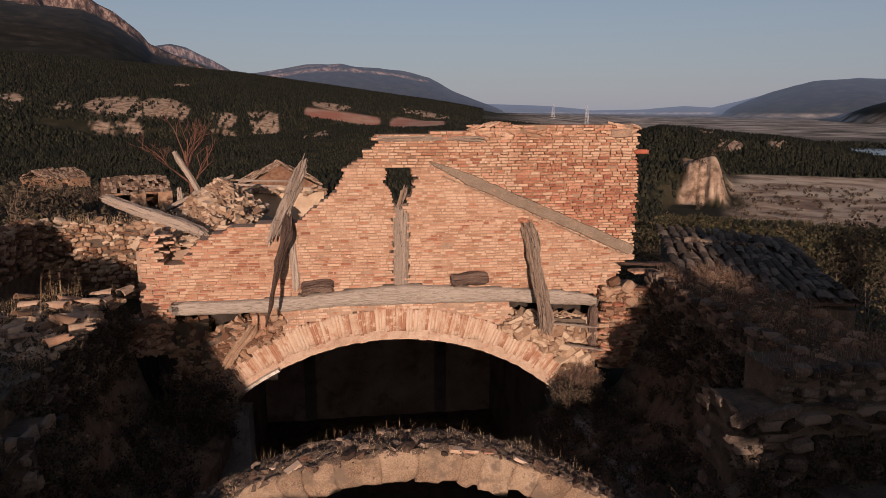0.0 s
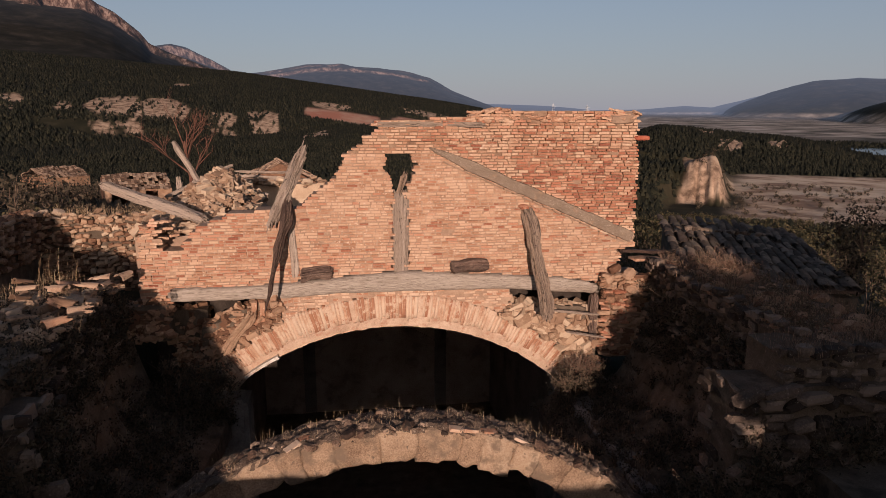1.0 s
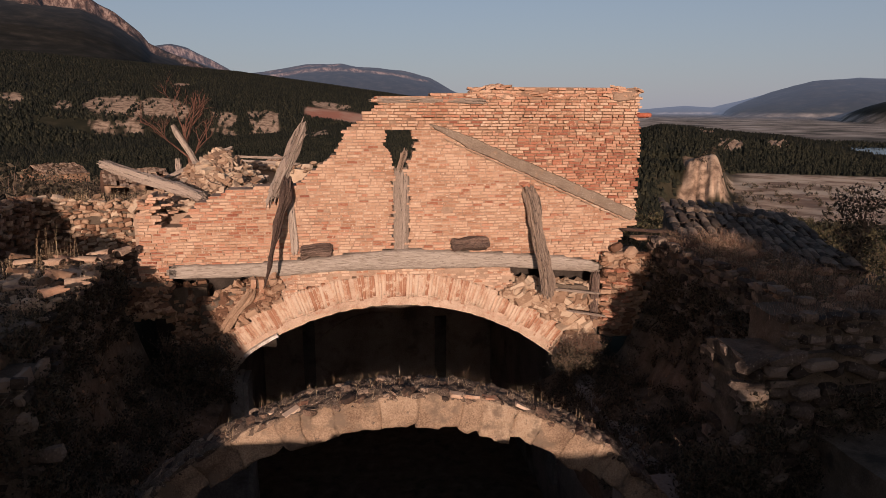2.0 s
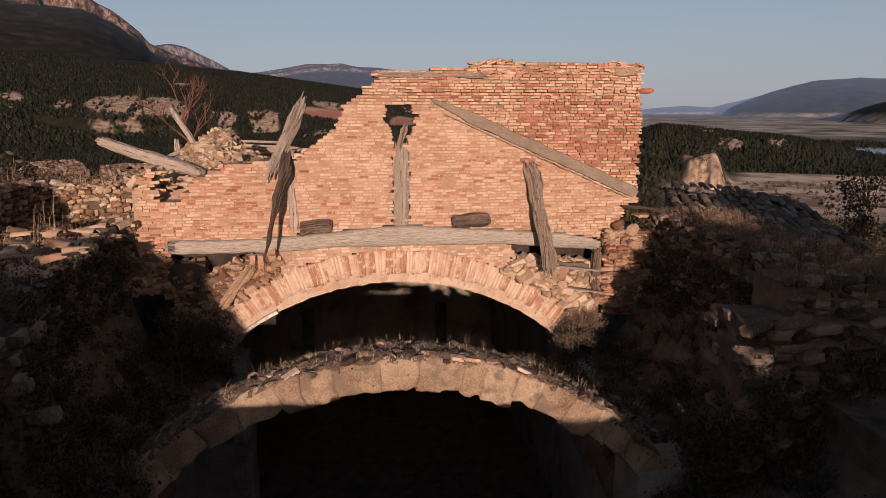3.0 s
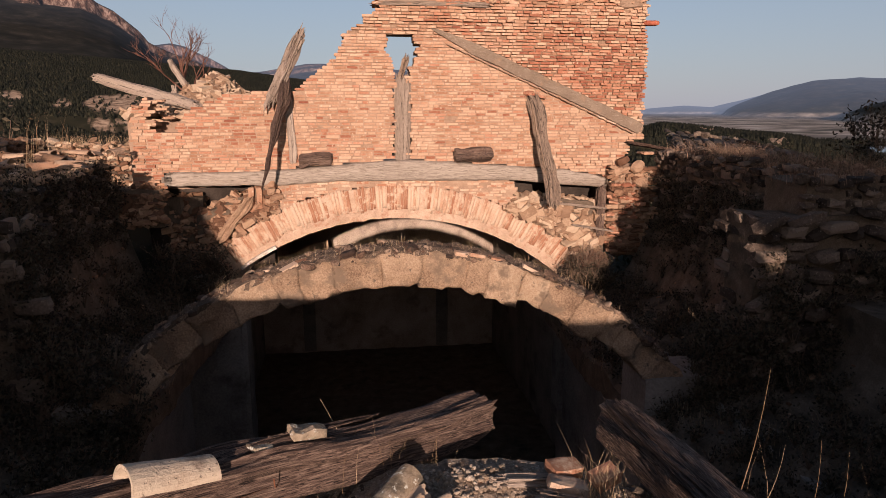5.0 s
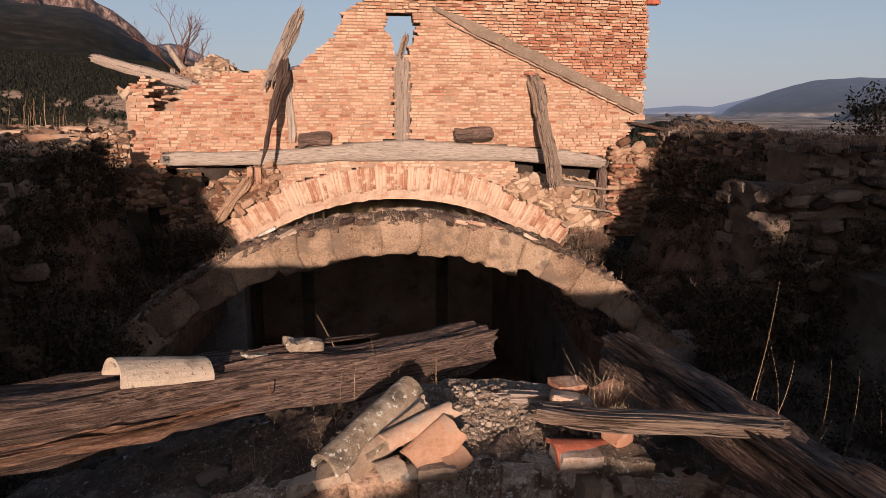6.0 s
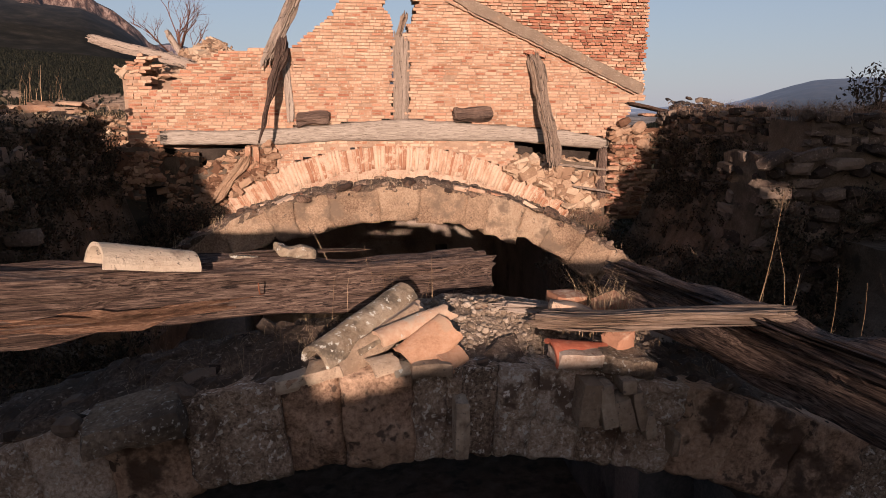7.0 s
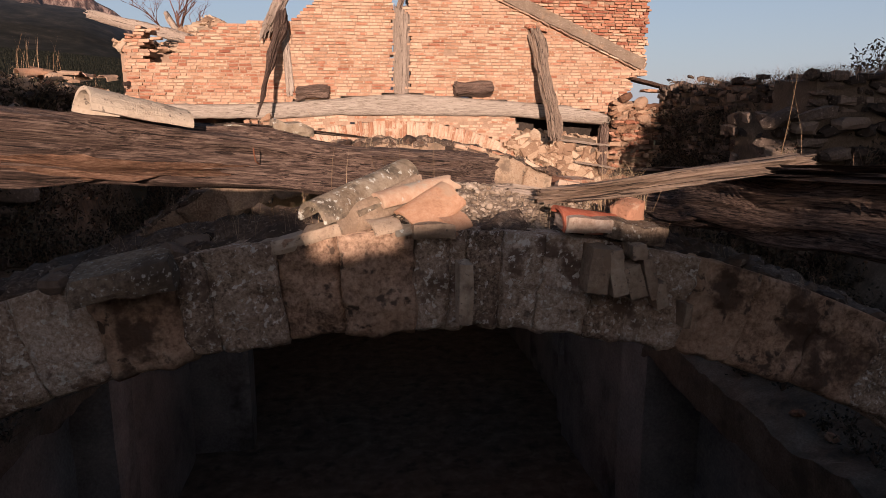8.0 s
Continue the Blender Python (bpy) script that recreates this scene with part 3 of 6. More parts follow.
def in_hole(x, z):
    """The broken opening below the ridge and the chase of the king post."""
    lo = float(np.interp(z, [7.8, 9.40, 9.45, 9.67, 9.88, 10.0, 10.12, 10.34], [0.97, 0.97, 0.99, 0.95, 0.90, 0.80, 0.78, 0.82]))
    hi = float(np.interp(z, [7.8, 9.40, 9.45, 9.60, 9.84, 10.05, 10.15, 10.28, 10.34], [1.24, 1.26, 1.16, 1.24, 1.36, 1.47, 1.44, 1.40, 1.1]))
    return lo, hi


def course_spans(z):
    """The stretches of wall that stand at height z."""
    if z < 8.38:
        spans = [(-4.3, gable_right(z))]
    elif z < 9.08:
        spans = [(-4.24 + 0.25 * smooth(8.7, 9.1, z), -3.84 + 0.1 * math.sin(z * 31)), (gable_left(z) - 0.15 * smooth(8.6, 8.4, z), gable_right(z))]
    else:
        spans = [(gable_left(z), gable_right(z))]
    if 7.8 < z < 10.34:
        a, b = in_hole(0, z)
        spans = spans[:-1] + [(spans[-1][0], a), (b, spans[-1][1])]
    return [(a, b) for a, b in spans if b - a > 0.05]


def rest(x, z):
    """Whether masonry stands at a place of the gable above the lintel."""
    return z > lintel_top(x) or x < -3.82 or x > 5.6


def build_gable():
    rng = rng_of(11)
    wall = thing("wall_east", "ruined orange brick gable wall above the arch", "wall", (1, WALL_Y, 7.6), kind="structure")
    core, wash, bricks, red, rose = Shape(), Shape(), Shape(), Shape(), Shape()
    singles = []
    z = 7.36
    row = 0
    while z < 11.16:
        zc = z + COURSE / 2
        for a, b in course_spans(zc):
            x = a + rng.uniform(-0.10, 0.05)
            b += rng.uniform(-0.05, 0.04)
            first = True
            cells = []
            while x < b - 0.04:
                w = min(rng.choice((0.24, 0.26, 0.21, 0.19, 0.125, 0.15, 0.10)) * rng.uniform(0.88, 1.12), b - x)
                if w > 0.05:
                    cells.append((x, w))
                x += w + rng.uniform(0.006, 0.018)
            for x, w in cells:
                xc = x + w / 2
                if not rest(xc, zc):
                    continue
                if zc > 11.0 and rng.random() < 0.25:
                    continue
                worn = zc > 10.35 or xc > 5.6 or xc < -3.4 or zc > band_top(xc)
                proud = rng.gauss(0.0, 0.014 if worn else 0.006)
                if 10.55 < zc < 10.62 and xc > 1.0:
                    proud += 0.045
                if rng.random() < (0.09 if worn else 0.012):
                    proud -= rng.uniform(0.015, 0.04)
                y0 = WALL_Y - proud
                over = zc > band_top(xc)
                heat = (0.07 + 0.95 * math.exp(-((xc - 5.2) / 1.3) ** 2 - ((zc - 9.6) / 0.7) ** 2)) * smooth(10.7, 10.45, zc) if over else 0.01 + 0.10 * smooth(-0.8, -3.4, xc)
                warm = 0.10 + 0.22 * over + 0.35 * smooth(-0.4, -3.0, xc)
                pick = rng.random()
                s = red if pick < heat * 0.72 else rose if pick < heat * 0.72 + warm else bricks
                tilt = Euler((rng.gauss(0, 0.015), rng.gauss(0, 0.028 if worn else 0.014), rng.gauss(0, 0.02)))
                at, size = (xc, y0 + 0.06, zc + 0.012 * noise.noise(Vector((xc * 0.9, zc * 3, 5))) + rng.gauss(0, 0.003)), (w, 0.12, COURSE - rng.uniform(0.008, 0.026))
                if -3.75 < xc < 0.9 and 7.6 < zc < 8.35 and len(singles) < 285:
                    singles.append(Matrix.LocRotScale(at, tilt, size))
                else:
                    s.block(at, size, tilt, 0.07, 0.006, (2, 1, 1), 9.0, rng.random() * 20)
            inner = [c for c in cells if rest(c[0] + c[1] / 2, zc)]
            if inner:
                lo, hi = inner[0][0] + 0.03, inner[-1][0] + inner[-1][1] - 0.03
                if hi > lo:
                    runs = [(lo, hi)] if zc > 7.85 else [(c[0], c[0] + c[1] + 0.01) for c in inner]
                    for lo, hi in runs:
                        cut = lo if zc > 10.35 else min(max(2.02 + (10.41 - zc) / 0.44, lo), hi)
                        for a2, b2, shape, front in ((lo, cut, wash, 0.024), (cut, hi, core, 0.05)):
                            if b2 - a2 > 0.01:
                                shape.block(((a2 + b2) / 2, WALL_Y + 0.52 - (0.52 - front) / 2, zc), (b2 - a2, 0.52 - front, COURSE + 0.002))
        z += COURSE
        row += 1
    part("core", core, JOINT, wall)
    part("mortar_wash", wash, WASH, wall)
    part("brickwork", bricks, BRICK, wall, kind="stuff")
    part("red_brickwork", red, BRICK_RED, wall, kind="stuff")
    part("rose_brickwork", rose, ROSE_BRICK, wall, kind="stuff")
    units = []
    for k in range(9):
        unit = Shape()
        unit.block((0, 0, 0), (1, 1, 1), None, 0.07, 0.05, (2, 1, 1), 1.4, k)
        units.append(unit.mesh("brick", ROSE_BRICK if k < 3 else BRICK))
    for m in singles:
        ob = new("brick", rng.choice(units))
        ob.parent = wall
        ob.matrix_parent_inverse = Matrix.Translation(wall.location).inverted()
        ob.matrix_basis = m
    return wall


def band_top(x):
    """Upper edge of the sloping cement band where a roof once met the wall."""
    return 10.41 - (x - 2.02) * 0.44 if x > 1.65 else 99.0


gable = build_gable()


def arch_ring(name, mat, parent, centre, r0, r1, edges, y0, y1, rng, amp=0.01, n=(2, 2, 2), gap=0.004, rnd=0.06, freq=3.0, ragged=0.012):
    """Radial blocks of an arch, each a part: edges are angles in degrees from the crown."""
    cx, cz = centre
    for i in range(len(edges) - 1):
        shape = Shape()
        ra, rb = radians(edges[i]) + gap / r0, radians(edges[i + 1]) - gap / r0
        p = rng.gauss(0, 0.008)
        q0, q1 = r0 + rng.uniform(-ragged, ragged), r1 + rng.uniform(-0.04, 0.02)

        def fn(u, v, w):
            a = ra + (rb - ra) * (u + 1) / 2
            r = q0 + (q1 - q0) * (w + 1) / 2
            return cx + r * math.sin(a), y0 - p + (y1 - y0) * (v + 1) / 2, cz + r * math.cos(a)
        shape.lump(fn, n, rnd, amp, freq, seed=i)
        part(name, shape, mat, parent, smooth=max(n) > 3)


def build_far_arch():
    rng = rng_of(21)
    wall = thing("arch_east", "round brick arch carrying the gable wall", "arch", (0.9, WALL_Y, 5.0), kind="structure")
    cx, cz, r = ARCH1
    edges = [-38.0]
    while edges[-1] < 41:
        edges.append(edges[-1] + rng.uniform(0.52, 0.86))
    arch_ring("brick", ARCH_BRICK, wall, (cx, cz), r + 0.13, r + 0.68, edges, WALL_Y - 0.03, WALL_Y + 0.5, rng, 0.007, (1, 1, 4), 0.004, 0.05, 9.0, 0.06)
    soffit = Shape()

    def fn(u, v, w):
        a = radians(3 + 43 * u)
        q = r + 0.06 + 0.095 * w
        return cx + q * math.sin(a), WALL_Y + 0.245 + 0.265 * v, cz + q * math.cos(a)
    soffit.lump(fn, (150, 3, 3), 0.0, 0.022, 6.0)
    part("mortar_lip", soffit, LIP, wall, "pale mortar smeared under the arch bricks")
    bed = Shape()

    def bed_fn(u, v, w):
        a = radians(1.5 + 39.5 * u)
        q = r + 0.39 + 0.25 * w
        return cx + q * math.sin(a), WALL_Y + 0.228 + 0.232 * v, cz + q * math.cos(a)
    bed.lump(bed_fn, (150, 1, 5), 0.0, 0.010, 8.0)
    part("joint_mortar", bed, LIP, wall)
    fill, back = Shape(), Shape()
    z, row = 5.9, 0
    while z < 7.45:
        x = -2.75 + 0.11 * (row % 2) + rng.uniform(-0.05, 0.05)
        while x < 4.3:
            w = rng.choice((0.24, 0.21, 0.17, 0.12, 0.28))
            xc, zc = x + w / 2, z + COURSE / 2
            over = cz + math.sqrt(max((r + 0.66) ** 2 - (xc - cx) ** 2, 0.01))
            if over < zc < lintel_bottom(xc) + 0.01 and (xc > -1.75 or zc < over + 0.16 + 0.3 * rng.random()) and (xc < 3.5 or zc < over + 0.25):
                deep = rng.gauss(0, 0.014)
                fill.block((xc, WALL_Y + 0.2 + deep, zc + rng.gauss(0, 0.006)), (w - 0.012, 0.4, COURSE - rng.uniform(0.006, 0.024)), Euler((rng.gauss(0, 0.02), rng.gauss(0, 0.035), rng.gauss(0, 0.02))), 0.08, 0.005, (2, 1, 1), 8)
                back.block((xc, WALL_Y + 0.22, zc), (w + 0.02, 0.40, COURSE + 0.02), None, 0, 0.008, (2, 1, 1), 6)
            x += w
        z += COURSE
        row += 1
    part("bedding", back, WASH, wall)
    part("spandrel", fill, ARCH_BRICK, wall, kind="stuff")


build_far_arch()

# lintel beam
lintel = Shape()


def lintel_fn(u, v, w):
    x = 0.93 + 4.72 * u
    a, b = lintel_bottom(x), lintel_top(x)
    return x, WALL_Y + 0.10 + 0.2 * v, (a + b) / 2 + (b - a) / 2 * w


lintel.lump(lintel_fn, (110, 3, 6), 0.10, 0.022, 2.6)
tagged(part("lintel_beam", lintel, LINTEL_WOOD, smooth=True), "long bowed grey timber beam set in the brick wall", "beam")


# ---- builders of timber, tiles, grass and masonry ----
def timber(name, p0, p1, w, h, label="", category="beam", mat=WOOD, roll=0.0, taper=1.0, bend=0.0, ragged=0.06, seed=1, crack=0.02, parent=None, step=0.06, warp=0.2):
    """A weathered beam between two end points, split along its grain, with broken ends."""
    p0, p1 = Vector(p0), Vector(p1)
    d = p1 - p0
    length = d.length
    d.normalize()
    up = Vector((0, 0, 1)) if abs(d.z) < 0.95 else Vector((0, 1, 0))
    side_way = up.cross(d).normalized()
    m = Matrix((d, side_way, d.cross(side_way))).transposed().to_4x4()
    m.translation = p0
    m = m @ pose(0, 0, 0, roll)
    s = Shape()

    def fn(u, v, q):
        t = (u + 1) / 2
        k = 1 + (taper - 1) * t
        x = length * t
        if abs(u) > 0.999:
            x += ragged * noise.noise(Vector((v * 3 + seed, q * 3, u * 5))) * 2
        ang = math.atan2(q, v)
        n1 = noise.noise(Vector((x * 1.1 + seed * 3, math.cos(ang) * 5, math.sin(ang) * 5)))
        n2 = noise.noise(Vector((x * 0.6 + seed, v * 1.5, q * 1.5)))
        n3 = noise.noise(Vector((x * 0.9 + seed * 5, math.cos(ang) * 14, math.sin(ang) * 14)))
        g = 1 - crack / max(w, h) * (5 * max(0.0, 0.28 - abs(n1)) + 1.6 * max(0.0, 0.3 - abs(n3))) + 0.10 * n2
        b = bend * math.sin(math.pi * t) * length
        lean = warp * w * noise.noise(Vector((x * 1.7, seed * 2.3, 0)))
        swell = 1 + 0.9 * warp * noise.noise(Vector((x * 2.6, seed * 4.1, ang)))
        return x, v * w / 2 * k * g * swell + lean, q * h / 2 * k * g * swell + b + lean * 0.5
    s.lump(fn, (max(6, int(length / step)), 10, 10), 0.16)
    ob = part(name, s, mat, parent, smooth=False)
    ob.matrix_basis = m
    if not parent:
        tagged(ob, label, category)
    elif label:
        tagged(ob, label)
    return ob


def tile_shape(length, wide, narrow, rise=0.55, thick=0.016, amp=0.004, seed=0.0, broken=0.0):
    s = Shape()

    def fn(u, v, q):
        t = (u + 1) / 2
        r = (wide + (narrow - wide) * t) / 2 + thick * (q + 1) / 2
        a = v * radians(88)
        cut = broken * length * (0.5 + noise.noise(Vector((v * 2 + seed, seed, 0)))) * t
        return length * t - cut, r * math.sin(a), r * (math.cos(a)) * rise * 1.6
    s.lump(fn, (7, 12, 1), 0, amp, 9.0, seed)
    return s


def roof_tile(at, ang, label, length=0.44, wide=0.20, narrow=0.15, rise=0.5, seed=0.0, broken=0.0, mat=None, name="roof_tile", group=""):
    ob = part(name, tile_shape(length, wide, narrow, rise, 0.016, 0.004, seed, broken), mat or TILE, smooth=False)
    ob.matrix_basis = pose(*at, *ang)
    return tagged(ob, label, "roof tile", group)


def blades(name, label, spots, mat, low, high, width, seed, category="grass", lean=0.35, per=9, spread=0.06):
    """Tufts of dry stalks: each stalk a thin bent strip. spots: places of the tufts."""
    rng = rng_of(seed)
    s = Shape()
    for c in spots:
        for _ in range(per):
            h = rng.uniform(low, high)
            a = rng.uniform(0, 6.28)
            b = Vector(c) + Vector((rng.gauss(0, spread), rng.gauss(0, spread), -0.02))
            way = Vector((math.cos(a), math.sin(a), 0)) * rng.uniform(0, lean) * h
            w = Vector((rng.uniform(0.5, 1), rng.uniform(-0.6, 0.6), 0)).normalized() * width * rng.uniform(0.6, 1.3) / 2
            mid = b + way * 0.35 + Vector((0, 0, h * 0.6))
            tip = b + way + Vector((0, 0, h))
            s.add([b - w, b + w, mid + w * 0.7, mid - w * 0.7, tip], [(0, 1, 2, 3), (3, 2, 4)])
    return tagged(part(name, s, mat), label, category, kind="stuff")


def brush(name, label, spots, seed, size=0.35, leaves=60, leaf=0.05, mat=None, category="bush", twigs=10):
    """Low scrub: clumps of small leaves on thin twigs, joined."""
    rng = rng_of(seed)
    s, t = Shape(), Shape()
    for c in spots:
        c = Vector(c)
        k = size * rng.uniform(0.6, 1.3)
        tips = []
        for _ in range(twigs):
            a, e = rng.uniform(0, 6.28), rng.uniform(0.5, 1.4)
            way = Vector((math.cos(a) * math.cos(e), math.sin(a) * math.cos(e), math.sin(e))) * k * rng.uniform(0.7, 1.4)
            w = Vector((0.006 + 0.01 * k, 0, 0))
            t.add([c - w, c + w, c + way + w * 0.2, c + way - w * 0.2], [(0, 1, 2, 3)])
            tips.append(way)
        for _ in range(leaves):
            way = rng.choice(tips) * rng.uniform(0.35, 1.05)
            p = c + way + Vector((rng.gauss(0, k * 0.16), rng.gauss(0, k * 0.16), rng.gauss(0, k * 0.12)))
            u = Vector((rng.gauss(0, 1), rng.gauss(0, 1), rng.gauss(0, 1))).normalized() * leaf * rng.uniform(0.5, 1.2)
            v = Vector((rng.gauss(0, 1), rng.gauss(0, 1), rng.gauss(0, 1))).normalized() * leaf * 0.6
            s.add([p - u, p + v, p + u, p - v], [(0, 1, 2, 3)])
    ob = thing(name, label, category, spots[0], kind="stuff")
    part("foliage", s, mat or LEAF, ob, kind="stuff")
    part("twigwork", t, TWIG, ob, kind="stuff")
    return ob


RED_TWIG = material("red_twig", [(0.07, 0.030, 0.02), (0.135, 0.062, 0.041), (0.20, 0.105, 0.072)], 5.0, 40, 0.9, 0.2, 60)
TWIG = material("bare_twig", [(0.06, 0.038, 0.026), (0.12, 0.079, 0.055), (0.19, 0.13, 0.094)], 5.0, 40, 0.9, 0.2, 60)


def stones(name, label, places, seed, mat=None, lo=0.08, hi=0.22, flat=0.6, category="rubble", parent=None):
    """Loose rubble joined into one mesh. places: where the stones lie."""
    rng = rng_of(seed)
    s = Shape()
    for p in places:
        k = lo + (hi - lo) * rng.random() ** 2
        s.stone((p[0], p[1], p[2] + k * flat * 0.3), (k * rng.uniform(0.8, 1.4), k * rng.uniform(0.7, 1.1), k * flat * rng.uniform(0.6, 1.2)), rng)
    ob = part(name, s, mat or RUBBLE, parent, kind="stuff")
    return tagged(ob, label, category) if not parent else ob


def stone_face(shape, x0, x1, z0, z1, y, rng, course=0.14, depth=0.22, wide=0.32, skip=0.04, along="x"):
    """Coursed rubble masonry standing on a face: along x at a given y, or along y at a given x."""
    z = z0
    while z < z1:
        h = course * rng.uniform(0.7, 1.35)
        x = x0 + rng.uniform(-0.15, 0.0)
        while x < x1:
            w = wide * rng.uniform(0.4, 1.4)
            if rng.random() > skip:
                c = (x + w / 2, y + depth * 0.3 + rng.gauss(0, 0.03), z + h / 2 + rng.gauss(0, 0.03))
                size = (w * 1.0, depth, h * rng.uniform(0.75, 1.1))
                if along == "y":
                    c, size = (c[1], c[0], c[2]), (size[1], size[0], size[2])
                turn = Euler((rng.gauss(0, 0.08), rng.gauss(0, 0.1), rng.gauss(0, 0.08)))
                shape.block(c, size, turn, 0.22, 0.035, (2, 2, 2), 5.0, rng.random() * 50)
            x += w
        z += h


def laid_stones(parent, x0, x1, z0, z1, y, seed, course, wide, mat, other, most):
    """Single stones of a rubble face, as parts on a few shared meshes: uneven courses with earth joints behind."""
    rng = rng_of(seed)
    kinds = []
    for k in range(10):
        q = Shape()
        q.block((0, 0, 0), (1, 1, 1), None, 0.2, 0.17, (3, 2, 3), 1.5, k + seed)
        kinds.append(q.mesh("stone", mat if k % 3 else other))
    z, n = z1, 0
    while z > z0 and n < most:
        h = course * rng.uniform(0.6, 1.5)
        z -= h
        x = x0 - rng.uniform(0, wide)
        while x < x1 and n < most:
            w = wide * rng.uniform(0.45, 1.7)
            if rng.random() > 0.05:
                ob = new("stone", rng.choice(kinds))
                ob.parent = parent
                if parent.type == "EMPTY":
                    ob.matrix_parent_inverse = Matrix.Translation(parent.location).inverted()
                ob.matrix_basis = pose(x + w / 2, y + rng.gauss(0, 0.03), z + h / 2 + rng.gauss(0, 0.04), rng.gauss(0, 6), rng.gauss(0, 11), rng.gauss(0, 8)) @ Matrix.Diagonal((w * 0.98, 0.24, h * rng.uniform(0.8, 1.02), 1))
                n += 1
            x += w


# ---- middle arch ----
ARCH2 = (0.55, 2.07, 4.55)
middle = thing("arch_middle", "weathered stone arch rib with rubble and dry grass on top", "arch", (0.55, 8.35, 5), kind="structure")
rng = rng_of(5)
edges = [-58.0]
while edges[-1] < 58:
    edges.append(edges[-1] + rng.uniform(3.2, 7.5))
arch_ring("voussoir", ARCH_STONE, middle, ARCH2[:2], 4.55, 5.0, edges, 8.35, 8.95, rng, 0.05, (10, 4, 12), -0.012, 0.015, 4.2, 0.05)


def arch_crust(centre, r, y0, y1, a0, a1, parent, name="crust", amp=0.06, lift=0.06):
    """Earth and mortar left over the back of an arch."""
    s = Shape()
    cx, cz = centre

    def fn(u, v, w):
        a = radians(a0 + (a1 - a0) * (u + 1) / 2)
        q = r - 0.05 + (0.05 + lift * (1.2 - v * v)) * (w + 1) / 2
        return cx + q * math.sin(a), (y0 + y1) / 2 + (y1 - y0) / 2 * v, cz + q * math.cos(a)
    s.lump(fn, (220, 14, 1), 0, amp, 8.0)
    return part(name, s, RUBBLE_EARTH, parent)


arch_crust(ARCH2[:2], 5.0, 8.36, 9.0, -46, 48, middle, "crust", 0.06, 0.025)


def on_arch(centre, r, a, y):
    return centre[0] + r * math.sin(radians(a)), y, centre[1] + r * math.cos(radians(a))


rng = rng_of(51)
stones("rubble", "", [on_arch(ARCH2, 4.955 + 0.045 * math.sin(0.9 * k), rng.uniform(-46, 48), rng.uniform(8.34, 8.95)) for k in range(520)], 52, CRUST_STONE, 0.03, 0.17, parent=middle)
for i in range(7):
    a = rng.uniform(-30, 40)
    s = Shape()
    s.block((0, 0, 0), (0.24, 0.12, 0.05), None, 0.1, 0.006, (2, 2, 2), 8, i)
    ob = part("brick", s, ARCH_BRICK, middle)
    ob.matrix_parent_inverse = Matrix.Translation(middle.location).inverted()
    x, y, z = on_arch(ARCH2, 5.01, a, rng.uniform(8.38, 8.6))
    ob.matrix_basis = pose(x, y, z, rng.uniform(-12, 12), a + rng.uniform(-12, 12), rng.uniform(-30, 30))

# ---- near arch ----
ARCH3 = (0.18, 2.465, 4.195)
near = thing("arch_near", "dark stone arch rib topped with rubble and broken tiles", "arch", (0.2, 2.4, 5), kind="structure")
joints = [-3.1, -2.8, -2.5, -2.2, -1.9, -1.62, -1.38, -1.15, -0.92, -0.628, -0.527, -0.288, -0.073, 0.189, 0.312, 0.374, 0.507, 0.65, 0.86, 1.02, 1.237, 1.508, 1.8, 2.05, 2.3, 2.6, 2.85, 3.1]


def rough_voussoir(a0, a1, proud, drop, seed, mat):
    """One weathered stone of the near arch: a pitted face, worn edges and an uneven underside."""
    s = Shape()
    cx, cz, r0 = ARCH3
    wide = (a1 - a0) * r0

    def fn(u, v, w):
        r = r0 - drop + (4.57 - r0 + drop) * (w + 1) / 2
        a = a0 + (a1 - a0) * (u + 1) / 2
        a += 0.012 / r0 * noise.noise(Vector((r * 9, seed * 3.3 + (u > 0) * 7, 1.0))) * abs(u)
        if w < -0.9:
            r += 0.022 * noise.noise(Vector((a * r0 * 11, v * 2, seed)))
        x, z, y = cx + r * math.sin(a), cz + r * math.cos(a), 2.37 - proud + 0.63 * (v + 1) / 2
        if v < -0.99:
            p = Vector((x, seed * 0.37, z))
            y -= 0.028 * noise.noise(p * 6) + 0.020 * noise.noise(p * 17) + 0.012 * noise.noise(p * 40)
            y += 0.022 * max(0.0, (abs(u) - 1) * wide / 0.05 + 1) ** 2 + 0.03 * max(0.0, (-w - 0.86) / 0.14) ** 2
        return x, y, z
    s.lump(fn, (max(4, int(wide / 0.013)), 4, 30))
    part("voussoir", s, mat, near, smooth=True)


rng = rng_of(6)
for i in range(len(joints) - 1):
    a0, a1 = (math.asin((x - ARCH3[0]) / 4.4) for x in joints[i:i + 2])
    rough_voussoir(a0 - 0.0006, a1 + 0.0006, rng.gauss(0, 0.012), rng.uniform(-0.012, 0.018), i + 1, BROWN_STONE if i in (8, 11, 12, 20, 21, 22) else LICHEN_STONE)
arch_crust(ARCH3[:2], 4.545, 2.42, 3.1, -40, 40, near, "crust", 0.05, 0.05)
bed = Shape()


def bed_fn(u, v, w):
    a = radians(5.5 + 11.5 * u)
    q = 4.50 + (0.04 + 0.14 * (1 - u * u) * smooth(-1.0, 0.5, v)) * (w + 1) / 2
    return ARCH3[0] + q * math.sin(a), 2.72 + 0.34 * v, ARCH3[1] + q * math.cos(a)


bed.lump(bed_fn, (60, 22, 1), 0.1, 0.016, 14)
part("gravel_bed", bed, GRAVEL_EARTH, near)
rng = rng_of(61)


